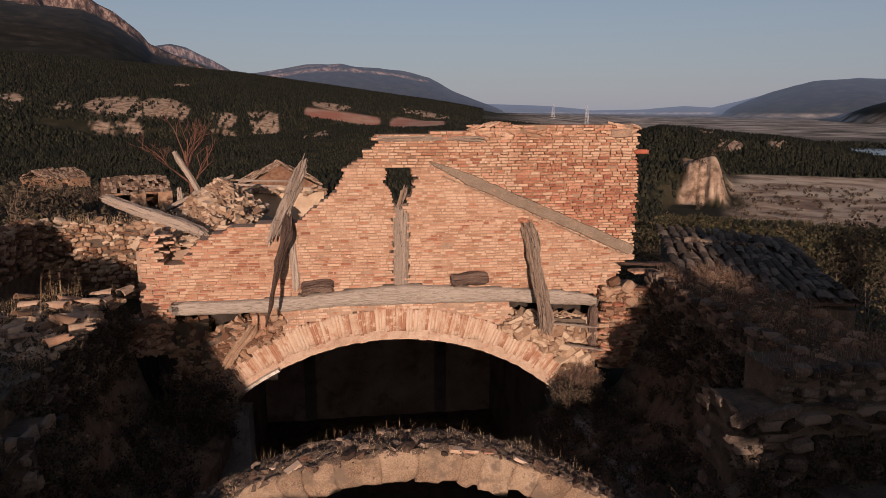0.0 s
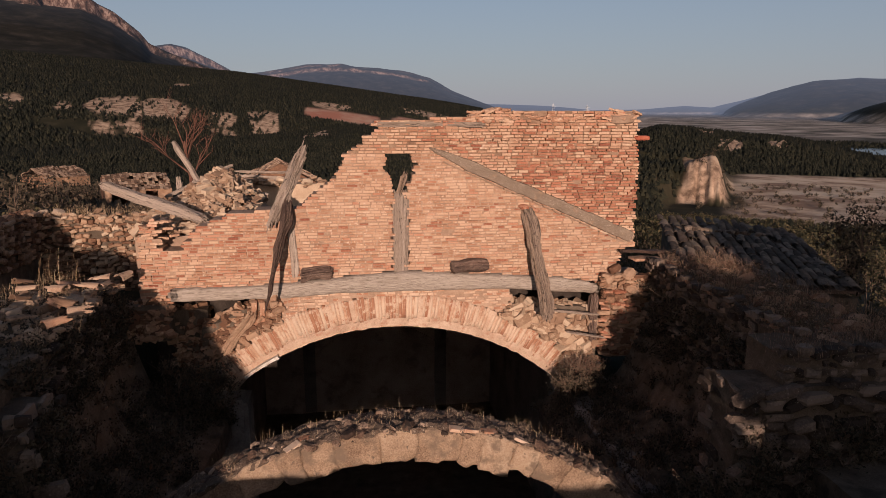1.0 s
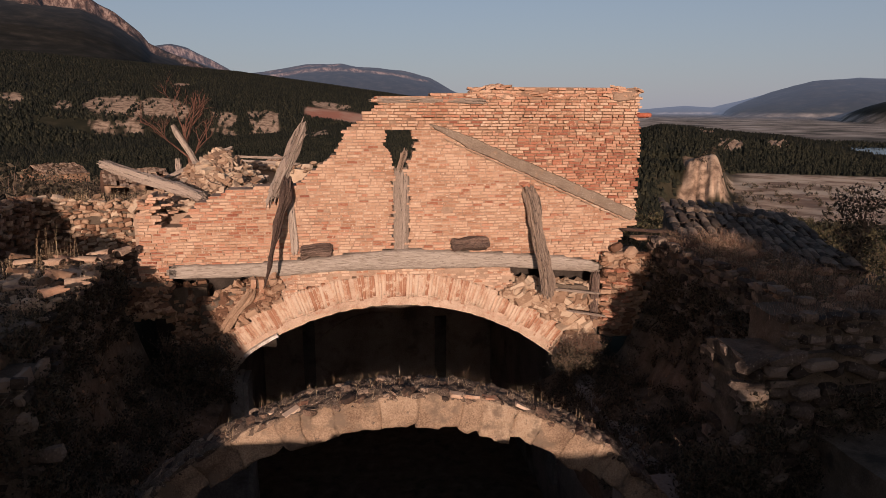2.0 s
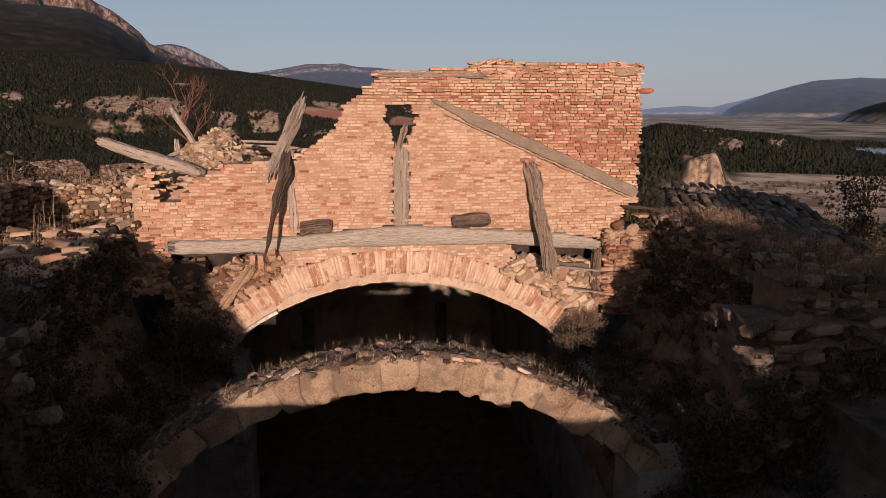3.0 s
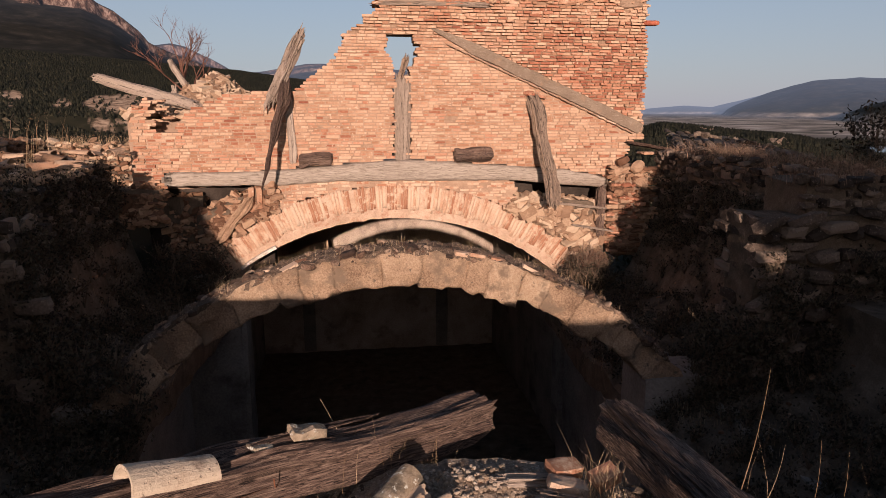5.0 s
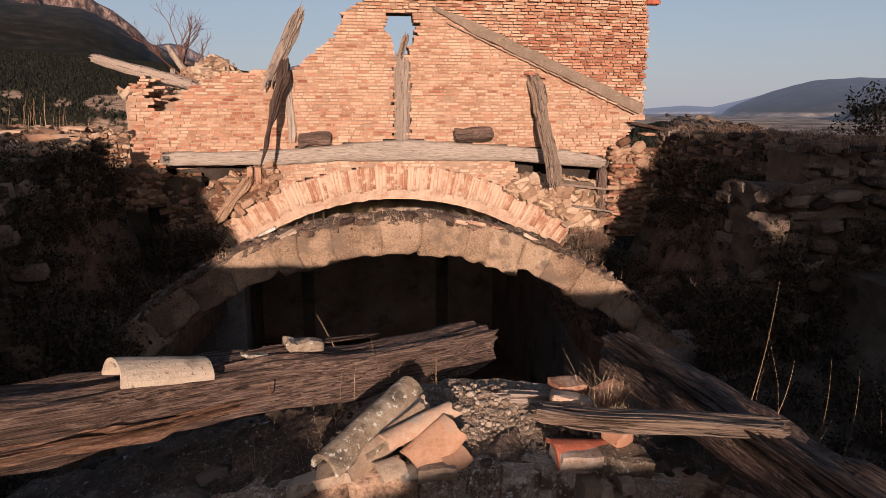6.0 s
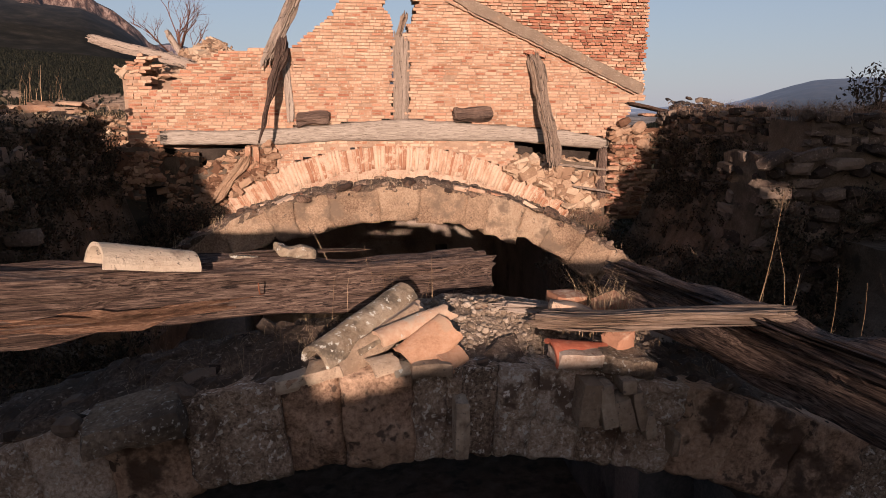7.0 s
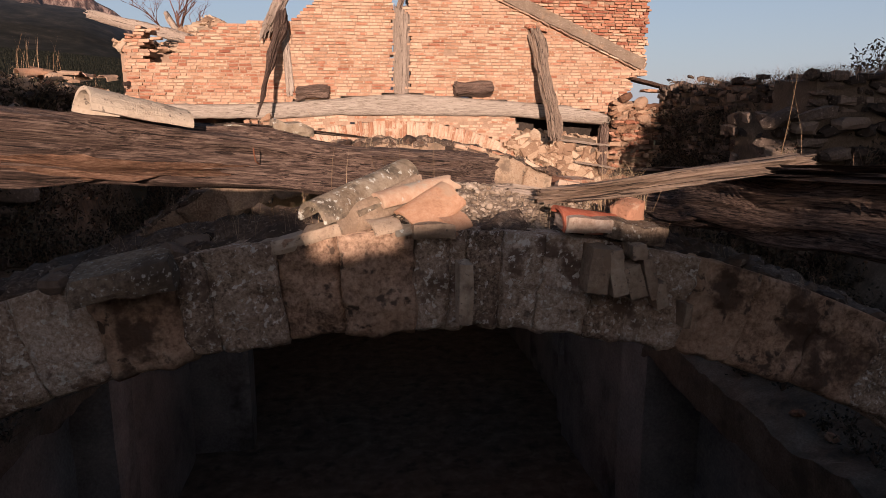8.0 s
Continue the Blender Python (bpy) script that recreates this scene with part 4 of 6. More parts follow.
def bed_top(a, y):
    """Radius of the gravel's surface at an angle of the arch."""
    u, v = (a - 5.5) / 11.5, (y - 2.72) / 0.34
    return 4.545 + (0.14 * (1 - u * u) * smooth(-1.0, 0.5, v) if abs(u) < 1 else 0.015)


stones("pebbles", "", [on_arch(ARCH3, bed_top(a, y) - 0.004, a, y) for a, y in ((rng.gauss(5, 6), rng.uniform(2.39, 2.95)) for _ in range(2400))], 62, PEBBLE, 0.004, 0.026, 0.8, parent=near)
stones("rubble", "", [on_arch(ARCH3, 4.56, rng.uniform(-38, 40), rng.uniform(2.4, 3.05)) for _ in range(560)], 63, SHADE_STONE, 0.02, 0.11, parent=near)
for x, w, z0, z1, lean in ((0.83, 0.085, 6.80, 6.99, 6), (0.90, 0.065, 6.79, 6.98, -10), (0.97, 0.075, 6.78, 6.92, -18), (0.98, 0.06, 6.93, 6.99, -8), (1.03, 0.045, 6.77, 6.95, -16), (1.07, 0.05, 6.74, 6.85, -14), (0.34, 0.055, 6.70, 6.95, 0), (1.18, 0.03, 6.66, 6.76, 5)):
    s = Shape()
    s.block((0, 0, 0), (w, 0.12, z1 - z0), None, 0.12, 0.006, (2, 2, 4), 8, x)
    ob = part("thin_brick", s, PALE_TILE, near)
    ob.matrix_parent_inverse = Matrix.Translation(near.location).inverted()
    ob.matrix_basis = pose(x + 0.02, 2.34, (z0 + z1) / 2 - 0.01, 0, lean, 0)


# ---- side walls, slopes and the inside ----
def side(name, label, pts, mat=RUBBLE, amp=0.06):
    """A wall block from its plan: x0, x1, y0, y1, z0, z1."""
    s = Shape()
    for x0, x1, y0, y1, z0, z1 in pts:
        nx, ny, nz = (max(1, int(d / 0.35)) for d in (x1 - x0, y1 - y0, z1 - z0))
        s.block(((x0 + x1) / 2, (y0 + y1) / 2, (z0 + z1) / 2), (x1 - x0, y1 - y0, z1 - z0), None, 0, amp, (nx, ny, nz), 1.7)
    return tagged(part(name, s, mat), label, "wall", kind="structure")


south = side("wall_south", "broken rubble side wall with brush on top", [(-6.6, -4.6, -5, 13.8, 3.0, 7.75), (-6.6, -4.07, 8.4, 9.45, 0, 7.36)], EARTH)
north = side("wall_north", "broad rubble side wall overgrown with dry grass", [(6.72, 8.6, 9.0, 14.4, 3.0, 7.8), (5.3, 8.6, 8.17, 8.95, 0, 7.42), (6.0, 8.6, 8.3, 9.2, 7.2, 7.85), (6.4, 8.2, -5, 8.4, 0, 6.3)], EARTH)
side("wall_inner_south", "plastered nave wall, darkened for the shade inside", [(-4.4, -3.5, -5, 14.3, 0, 4.9), (-4.4, -2.3, 14.5, 15.2, 0, 4.9), (-3.7, -3.0, 8.3, 9.1, 0, 5.2), (-3.7, -3.0, 2.4, 3.0, 0, 5.2)], SHADE_PLASTER, 0.02)
side("wall_inner_north", "plastered nave wall with pilasters, darkened for the shade inside", [(4.75, 5.6, -5, 14.3, 0, 4.9), (4.9, 6.0, 14.5, 15.2, 0, 4.9), (3.9, 4.9, 8.3, 9.1, 0, 5.2), (3.6, 4.6, 2.4, 3.0, 0, 5.2)], SHADE_PLASTER, 0.02)


def build_shade_wall():
    """Unseen wall added to cast the shadows: its top dips in the middle; it climbs towards both sides."""
    rng = rng_of(77)
    s = Shape()
    x = -15.0
    while x < 16:
        w = rng.uniform(0.12, 0.16) if -6.2 < x < -4.2 or abs(x) < 2.2 else rng.uniform(0.3, 0.36)
        top = float(np.interp(x, [-14, -13, -12.5, -11.3, -10.3, -7.5, -6.7, -6.4, -5.8, -5.15, -5.0, -4.75, -4.35, -4.1, -3.9, -2.9, -2.5, -1.9, -1.1, -1.0, -0.72, -0.62, 0, 0.5, 3.0, 3.3, 3.6, 4.6, 5.2, 5.6, 6.3, 7.0, 7.6, 16],
                              [12.4, 12.3, 11.1, 11.2, 10.5, 10.6, 10.62, 10.36, 10.24, 10.06, 9.58, 9.2, 8.62, 8.37, 8.5, 8.40, 8.30, 8.25, 8.22, 8.01, 8.01, 8.13, 8.11, 8.07, 8.09, 8.36, 9.0, 10.6, 11.1, 10.75, 10.75, 11.0, 12.2, 12.4])) + rng.uniform(-1, 1) * (0.02 if -6.2 < x < 2.2 else 0.08)
        spans = [(0.0, top)]
        # gap that lets a patch of sun through onto the north pier
        if x <= 3.96 < x + w:
            spans = [(0.0, 8.72), (9.1, max(top, 9.75))]
        for z0, z1 in spans:
            s.block((x + w / 2, -4.6, (z0 + z1) / 2), (w + 0.01, 0.8, z1 - z0))
        x += w
    return tagged(part("wall_west", s, EARTH), "unseen front wall, its top shaped to cast the shadows", "wall", kind="structure")


build_shade_wall()
side("floor", "rubble-strewn church floor in deep shade", [(-5.9, 7.4, -5, 26.8, -0.3, 0.0)], EARTH)


def build_chancel():
    """The vaulted bay beyond the far arch: side walls, barrel vault and end wall."""
    ob = thing("wall_chancel", "plastered vault and end wall behind the arch", "wall", (1.0, 17, 0), kind="structure")
    v = Shape()

    def fn(u, q, w):
        a = radians(58 * u)
        r = 4.9 + 0.2 * w
        return 1.05 + r * math.sin(a), 19.85 + 4.85 * q, 2.05 + r * math.cos(a)
    v.lump(fn, (40, 20, 1), 0, 0.02, 1.5)
    part("vault", v, LIT_PLASTER, ob)
    e = Shape()
    e.block((1.0, 24.8, 3.3), (10.5, 0.5, 7.2), None, 0, 0.03, (24, 1, 16), 1.5)
    part("end_wall", e, LIT_PLASTER, ob)
    for x in (-3.6, 5.6):
        b = Shape()
        b.block((x, 20.8, 2.6), (0.7, 11.8, 5.2), None, 0, 0.03, (2, 20, 10), 1.5)
        part("side_wall", b, SHADE_PLASTER, ob)
    for r, deep, y, mat in ((3.1, 0.08, 24.52, LIT_PLASTER),):
        rib = Shape()

        def fn(u, q, w):
            a = radians(62 * u)
            return 1.05 + (r + deep * w) * math.sin(a), y + 0.10 * q, 0.2 + (r + deep * w) * math.cos(a)
        rib.lump(fn, (40, 1, 2), 0, 0.02, 2.5)
        part("rib", rib, mat, ob)
    for x in (-1.6, 3.3):
        b = Shape()
        b.block((x, 24.5, 1.6), (0.45, 0.2, 3.2), None, 0.05, 0.01, (2, 1, 10), 2)
        part("pilaster", b, SHADE_PLASTER, ob)


build_chancel()


def slope_south(x, y):
    edge = axis_x(y) - 3.55
    t = min(max((edge - x) / (edge + 4.9), 0), 1)
    hump = 0.55 if 9.0 < y else 0.0
    return 4.7 + 0.85 * t + (1.35 + hump) * smooth(0.62, 1.0, t) + 0.16 * noise.noise(Vector((x * 1.3, y * 1.3, 1))) + 0.07 * noise.noise(Vector((x * 4, y * 4, 2)))


def slope_north(x, y):
    edge = axis_x(y) + 3.35
    t = min(max((x - edge) / (6.9 - edge), 0), 1)
    hump = 0.2 if 9.0 < y else -0.35
    return 4.6 + 0.85 * t + (1.1 + hump) * smooth(0.66, 1.0, t) + 0.16 * noise.noise(Vector((x * 1.3, y * 1.3, 3))) + 0.07 * noise.noise(Vector((x * 4, y * 4, 4)))


def build_slope(name, x_of, top, label):
    s = Shape()

    def fn(u, v, w):
        y = 4.7 + 9.6 * v
        x = x_of((u + 1) / 2, y)
        return x, y, top(x, y) if w > 0 else top(x, y) - 0.45
    s.lump(fn, (26, 130, 1))
    return tagged(part(name, s, EARTH), label, "rubble slope", kind="structure")


build_slope("rubble_slope_south", lambda t, y: axis_x(y) - 3.55 + (-4.9 - axis_x(y) + 3.55) * t, slope_south, "earth and rubble slope over the broken vault")
build_slope("rubble_slope_north", lambda t, y: axis_x(y) + 3.35 + (6.9 - axis_x(y) - 3.35) * t, slope_north, "earth and rubble slope over the broken vault")

# ---- gable: timbers, band and loose bricks ----
timber("king_post", (1.10, 14.50, 7.74), (1.12, 14.50, 9.42), 0.34, 0.20, "grey split post let into the brick gable", "post", WOOD, seed=3, ragged=0.16, crack=0.045)
timber("post_remnant", (1.05, 14.56, 9.40), (1.20, 14.52, 9.86), 0.16, 0.14, "rotten remnant of the post in the broken hole", "post", WOOD_BROWN, seed=18, ragged=0.10, crack=0.05, step=0.03, warp=0.5)
timber("wall_plate", (0.58, 14.62, 10.93), (2.9, 14.62, 10.93), 0.46, 0.13, "weathered timber plate lying on the gable top", "beam", WOOD, seed=4, ragged=0.1)
timber("leaning_strut", (3.87, 14.36, 9.06), (4.14, 13.45, 6.93), 0.29, 0.26, "weathered timber strut leaning out from the gable", "strut", WOOD_BROWN, seed=5, ragged=0.12, crack=0.06, warp=0.18, taper=0.88, step=0.04)
timber("broken_rafter", (-0.98, 15.0, 10.3), (-1.52, 14.30, 9.02), 0.25, 0.22, "broken grey rafter standing on the wall edge", "rafter", WOOD, seed=6, ragged=0.3, crack=0.06, warp=0.4, step=0.04)
timber("hanging_splinter", (-1.22, 14.28, 9.32), (-1.665, 13.2, 7.40), 0.26, 0.30, "dark splintered beam hanging from the gable", "beam", WOOD_DARK, seed=7, taper=0.12, ragged=0.1, crack=0.07, warp=0.6, step=0.04)
timber("lower_stud", (-1.16, 14.46, 7.75), (-1.2, 14.5, 9.1), 0.16, 0.22, "grey stud let into the gable brickwork", "post", WOOD, seed=8)
timber("log_stub", (-1.02, 14.36, 7.79), (-0.38, 14.30, 7.80), 0.34, 0.25, "short weathered log stub on the lintel", "log", WOOD_DARK, seed=9, ragged=0.03, taper=0.8, roll=20, warp=0.5, step=0.03)
timber("log_stub", (2.18, 14.30, 7.86), (2.98, 14.36, 7.90), 0.36, 0.29, "short weathered log stub on the lintel", "log", WOOD_DARK, seed=10, ragged=0.03, taper=0.85, roll=-22, warp=0.5, step=0.03)
timber("fallen_rafter", (-5.55, 16.6, 9.52), (-3.15, 15.3, 8.87), 0.24, 0.22, "long grey rafter fallen across the wall top", "rafter", WOOD, seed=12, ragged=0.12)
timber("door_post", (5.42, 14.25, 6.1), (5.44, 14.3, 7.14), 0.2, 0.22, "short dark post under the lintel end", "post", WOOD_DARK, seed=13)
timber("slat", (4.45, 14.2, 6.83), (5.5, 14.15, 6.72), 0.12, 0.05, "thin weathered slat lying on the rubble", "plank", WOOD, seed=14, step=0.1)
timber("slat", (4.75, 14.0, 6.38), (5.55, 13.9, 6.25), 0.1, 0.04, "thin weathered slat lying on the rubble", "plank", WOOD, seed=15, step=0.1)

band = Shape()


def band_fn(u, v, w):
    t = (u + 1) / 2
    x, z = 1.72 + 4.66 * t, 10.44 - 2.06 * t
    k = 0.125 * min(1.0, 0.25 + t * 4)
    return x + 0.40 * k * w, WALL_Y + 0.02 + 0.075 * v, z + 0.915 * k * w


band.lump(band_fn, (60, 2, 4), 0.12, 0.018, 3.0)
part("cement_band", band, RENDER_COAT, gable)
rng = rng_of(31)
for i in range(19):
    t = 0.10 + 0.9 * i / 19
    x, z = 1.66 + 4.6 * t, 10.30 - 2.04 * t
    s = Shape()
    s.block((0, 0, 0), (0.24, 0.16, 0.03), None, 0.1, 0.004, (2, 2, 1), 6, i)
    ob = part("drip_tile", s, TILE if i in (15, 16) else MORTAR, gable)
    ob.matrix_parent_inverse = Matrix.Translation(gable.location).inverted()
    ob.matrix_basis = pose(x, WALL_Y - 0.01 + rng.gauss(0, 0.01), z, 0, 23.8 + rng.gauss(0, 3), rng.gauss(0, 3))
s = Shape()
s.block((6.42, 14.42, 10.62), (0.34, 0.22, 0.11), None, 0.2, 0.008, (4, 3, 3), 5)
tagged(part("clay_gutter", s, RED_TILE), "dark red clay spout sticking out of the gable corner", "gutter")


def loose_bricks(parent, places, seed, mat=None, size=(0.25, 0.12, 0.05), name="brick", tip=14):
    rng = rng_of(seed)
    me = []
    for k in range(4):
        s = Shape()
        s.block((0, 0, 0), (size[0] * rng.uniform(0.6, 1.05), size[1], size[2] * rng.uniform(0.85, 1.15)), None, 0.12, 0.006, (2, 2, 2), 8, k + seed)
        me.append(s.mesh(name, mat or BRICK))
    for p in places:
        ob = new(name, rng.choice(me))
        ob.parent = parent
        ob.matrix_parent_inverse = Matrix.Translation(parent.location).inverted()
        ob.matrix_basis = pose(*p, rng.gauss(0, tip), rng.gauss(0, tip), rng.uniform(-50, 50))


rng = rng_of(32)
loose_bricks(gable, [(x, WALL_Y + rng.uniform(0.0, 0.4), 11.0 + 0.24 * rng.random() * (0.55 + 0.45 * math.sin(x * 2.2 + 1))) for x in np.linspace(2.6, 6.35, 150)], 33, BRICK)
loose_bricks(gable, [(-4.1 + 0.22 * (i % 3) + rng.uniform(-0.05, 0.05), WALL_Y + rng.uniform(0, 0.3), 8.55 + 0.055 * i) for i in range(9)], 34, BRICK, tip=5)
loose_bricks(gable, [(rng.uniform(3.75, 4.05), WALL_Y - 0.06, 9.05 + 0.04 * i) for i in range(4)], 35, BRICK_RED, tip=8)
cap = Shape()
cap.block((5.95, 14.62, 11.02), (0.75, 0.45, 0.28), None, 0.25, 0.05, (6, 4, 4), 3)
part("mortar_lump", cap, MORTAR, gable)

# courses of the gable nearest the lintel as single bricks
rng = rng_of(36)
shared = []
for k in range(6):
    s = Shape()
    s.block((0, 0, 0), (1, 1, 1), None, 0.06, 0, (1, 1, 1))
    shared.append(s.mesh("brick", BRICK))
count = 0
for x0, x1 in ((-4.3, -3.85), (5.65, 6.15)):
    z = 7.02
    while z < 7.42:
        x = x0
        while x < x1:
            w = rng.choice((0.24, 0.25, 0.13))
            ob = new("brick", shared[count % 6])
            ob.parent = gable
            ob.matrix_parent_inverse = Matrix.Translation(gable.location).inverted()
            ob.matrix_basis = pose(x + w / 2, WALL_Y + 0.1 + rng.gauss(0, 0.02), z, rng.gauss(0, 2), rng.gauss(0, 2), rng.gauss(0, 3)) @ Matrix.Diagonal((w, 0.24, COURSE * 0.86, 1))
            count += 1
            x += w + 0.01
        z += COURSE


# ---- rubble under the lintel, both ends ----
def filled(name, label, x0, x1, y0, y1, z0, z_of, n, seed, lo=0.06, hi=0.34, mat=None):
    """Angular rubble packed over the shoulder of the arch: its foot follows the arch, its top z_of(x)."""
    rng = rng_of(seed)
    ob = thing(name, label, "rubble", ((x0 + x1) / 2, (y0 + y1) / 2, z0), kind="stuff")

    def foot(x):
        d = 6.24 ** 2 - (x - ARCH1[0]) ** 2
        return max(z0, ARCH1[1] + math.sqrt(d)) if d > 0 and abs(x - ARCH1[0]) < 3.9 else z0
    core = Shape()

    def fn(u, v, w):
        x = (x0 + x1) / 2 + (x1 - x0) / 2 * u
        top = max(z_of(x), foot(x) + 0.05)
        y = y1 if v > 0 else y0 + 0.16 + (0.16 if w > 0 else 0)
        return x, y, foot(x) if w < 0 else top - 0.06
    core.lump(fn, (16, 1, 4), 0, 0.05, 3)
    part("core", core, EARTH, ob)
    s = Shape()
    for _ in range(n * 3):
        x = rng.uniform(x0, x1)
        t = rng.random()
        lo_z, hi_z = foot(x) + 0.03, z_of(x)
        if hi_z < lo_z:
            continue
        z = lo_z + (hi_z - lo_z) * t
        y = y0 + 0.12 + 0.2 * t * t + rng.gauss(0, 0.035)
        if t > 0.9:
            y = rng.uniform(y0 + 0.2, y1)
        k = lo + (hi - lo) * rng.random() ** 2.2
        turn = Euler((rng.gauss(0, 0.35), rng.gauss(0, 0.45), rng.gauss(0, 0.6)))
        s.block((x, y, z), (k * rng.uniform(0.9, 1.6), k * 0.9, k * rng.uniform(0.25, 0.7)), turn, 0.18 * rng.random(), 0.05 * k + 0.01, (2, 2, 2), 1.2 / k, rng.random() * 40)
    part("stones", s, mat or PALE_RUBBLE, ob, kind="stuff")
    return ob


filled("rubble_heap", "pale broken stones and mortar packed under the lintel", 3.35, 5.55, 14.18, 14.8, 5.1, lambda x: 6.98 - 0.10 * abs(x - 4.3) - 0.5 * max(0, 3.7 - x), 210, 41, 0.05, 0.32)
filled("rubble_heap", "reddish broken stones and earth under the lintel", -3.15, -1.55, 14.2, 14.8, 5.7, lambda x: 6.75 + 0.42 * (x + 3.15), 200, 42, 0.04, 0.22, RUBBLE)
filled("rubble_heap", "dark broken bricks and earth filling the recess below the lintel", -3.8, -3.05, 14.5, 15.0, 5.4, lambda x: 7.1, 110, 45, 0.05, 0.22, RUBBLE)
filled("rubble_heap", "loose red bricks and stones at the wall end", -4.6, -3.75, 14.1, 14.7, 6.5, lambda x: 7.3, 90, 43, 0.06, 0.24, RUBBLE)
timber("plaster_stub", (-2.62, 14.1, 6.22), (-2.05, 14.22, 7.02), 0.24, 0.2, "pale plaster-covered beam stub leaning on the arch", "beam", PALE_RUBBLE, seed=16, crack=0.05, warp=0.5, step=0.03, ragged=0.1)
for x, z0, z1 in ((-2.02, 6.75, 7.28), (-1.86, 6.8, 7.28)):
    s = Shape()
    s.block((x, 14.32, (z0 + z1) / 2), (0.12, 0.2, z1 - z0), None, 0.1, 0.01, (2, 2, 4), 5, x)
    tagged(part("upright_brick", s, BRICK), "tall pale brick wedged upright under the lintel", "brick", "bricks under the lintel")
s = Shape()


def flake(u, v, w):
    a = radians(-30.6 + 5.0 * u)
    q = 5.60 + 0.04 * w
    return ARCH1[0] + q * math.sin(a), WALL_Y - 0.08 + 0.1 * v, ARCH1[1] + q * math.cos(a)


WORN_WASH = material("worn_whitewash", [(0.30, 0.19, 0.13), (0.46, 0.34, 0.255), (0.58, 0.48, 0.39)], 9.0, 60, 0.9, 0.8, 70, (0.26, 0.15, 0.10), 14.0, (0.54, 0.66))
LIME = material("white_plaster", [(0.36, 0.30, 0.24), (0.52, 0.46, 0.39), (0.62, 0.57, 0.50)], 6.0, 40, 0.9, 0.6, 60, (0.30, 0.22, 0.16), 9.0, (0.52, 0.66))
s.lump(flake, (14, 2, 1), 0.2, 0.012, 5)
tagged(part("plaster_flake", s, LIME), "white plaster strip clinging to the arch edge", "plaster")
abut = Shape()
abut.block((-3.2, 14.75, 3.4), (1.6, 0.6, 3.2), None, 0, 0.05, (6, 2, 10), 2)
abut.block((5.35, 14.75, 3.4), (1.3, 0.6, 3.0), None, 0, 0.05, (6, 2, 10), 2)
tagged(part("wall_abutment", abut, SHADE_PLASTER), "plastered piers below the arch ends, darkened for shade", "wall", kind="structure")
# near-black backing: the dark of the recesses is put into its colour
RECESS_SHADE = material("recess_shade", [(0.022, 0.016, 0.012), (0.042, 0.031, 0.024), (0.075, 0.056, 0.043)], 3.0, 40, 0.98, 0.9, 40, depth=0.015)
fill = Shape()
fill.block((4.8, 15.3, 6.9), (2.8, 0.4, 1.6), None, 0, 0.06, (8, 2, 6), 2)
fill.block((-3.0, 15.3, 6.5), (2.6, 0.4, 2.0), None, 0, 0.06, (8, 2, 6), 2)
tagged(part("wall_fill", fill, RECESS_SHADE), "near-black backing that paints the shade behind the lintel ends", "wall", kind="structure")

# brick and cobble stub at the lintel's end
stub = thing("pier_stub", "broken pier of stacked bricks and round stones", "pier", (6.15, 14.5, 6.0))
core = Shape()
core.block((6.15, 14.6, 6.6), (0.95, 0.7, 2.1), None, 0.1, 0.05, (4, 3, 8), 3)
part("core", core, MORTAR, stub)
rng = rng_of(44)
face = Shape()
stone_face(face, 5.62, 6.75, 5.7, 7.62, 14.2, rng, 0.09, 0.22, 0.26)
part("stonework", face, RUBBLE, stub, kind="stuff")
face = Shape()
stone_face(face, 5.62, 6.2, 5.9, 7.3, 14.17, rng, 0.07, 0.18, 0.2, 0.6)
part("brickwork", face, ROSE_BRICK, stub, kind="stuff")
for x, y, z, k in ((5.8, 14.2, 7.05, 0.30), (6.2, 14.2, 7.60, 0.34), (6.6, 14.25, 7.52, 0.28), (5.75, 14.25, 7.5, 0.3), (6.25, 14.16, 7.25, 0.26), (5.9, 14.3, 7.72, 0.3)):
    s = Shape()
    s.stone((x, y, z), (k, k * 0.8, k * 0.6), rng, 0.12)
    part("stone", s, RUBBLE, stub)
timber("eave_board", (6.0, 14.4, 8.12), (7.7, 15.2, 7.86), 0.25, 0.07, "dark weathered board reaching from the gable corner", "plank", WOOD_DARK, seed=17)
s = Shape()
s.block((6.75, 14.6, 7.86), (0.8, 0.4, 0.07), Euler((0, 0.05, 0.1)), 0.15, 0.01, (4, 3, 2), 5)
tagged(part("clay_slab", s, BRICK), "flat orange clay slab on the pier top", "slab")

# ---- side wall faces, stones and scrub ----
rng = rng_of(71)
face = Shape()
# stones of the shaded faces, in the stone colour darkened for shade
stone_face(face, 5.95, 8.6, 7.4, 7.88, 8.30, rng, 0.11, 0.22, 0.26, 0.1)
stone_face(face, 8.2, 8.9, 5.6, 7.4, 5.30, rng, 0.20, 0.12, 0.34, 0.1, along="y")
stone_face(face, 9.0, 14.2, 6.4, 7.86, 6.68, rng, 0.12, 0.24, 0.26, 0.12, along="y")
part("stonework", face, SHADE_STONE, north, kind="stuff")
laid_stones(north, 5.38, 8.3, 4.6, 7.46, 8.14, 92, 0.17, 0.36, SHADE_STONE, SHADE_STONE, 200)
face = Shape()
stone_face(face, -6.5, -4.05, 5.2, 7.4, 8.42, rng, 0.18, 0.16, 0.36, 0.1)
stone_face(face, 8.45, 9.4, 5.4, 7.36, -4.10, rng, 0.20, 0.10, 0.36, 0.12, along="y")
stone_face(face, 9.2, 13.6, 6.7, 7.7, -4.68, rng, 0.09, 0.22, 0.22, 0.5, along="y")
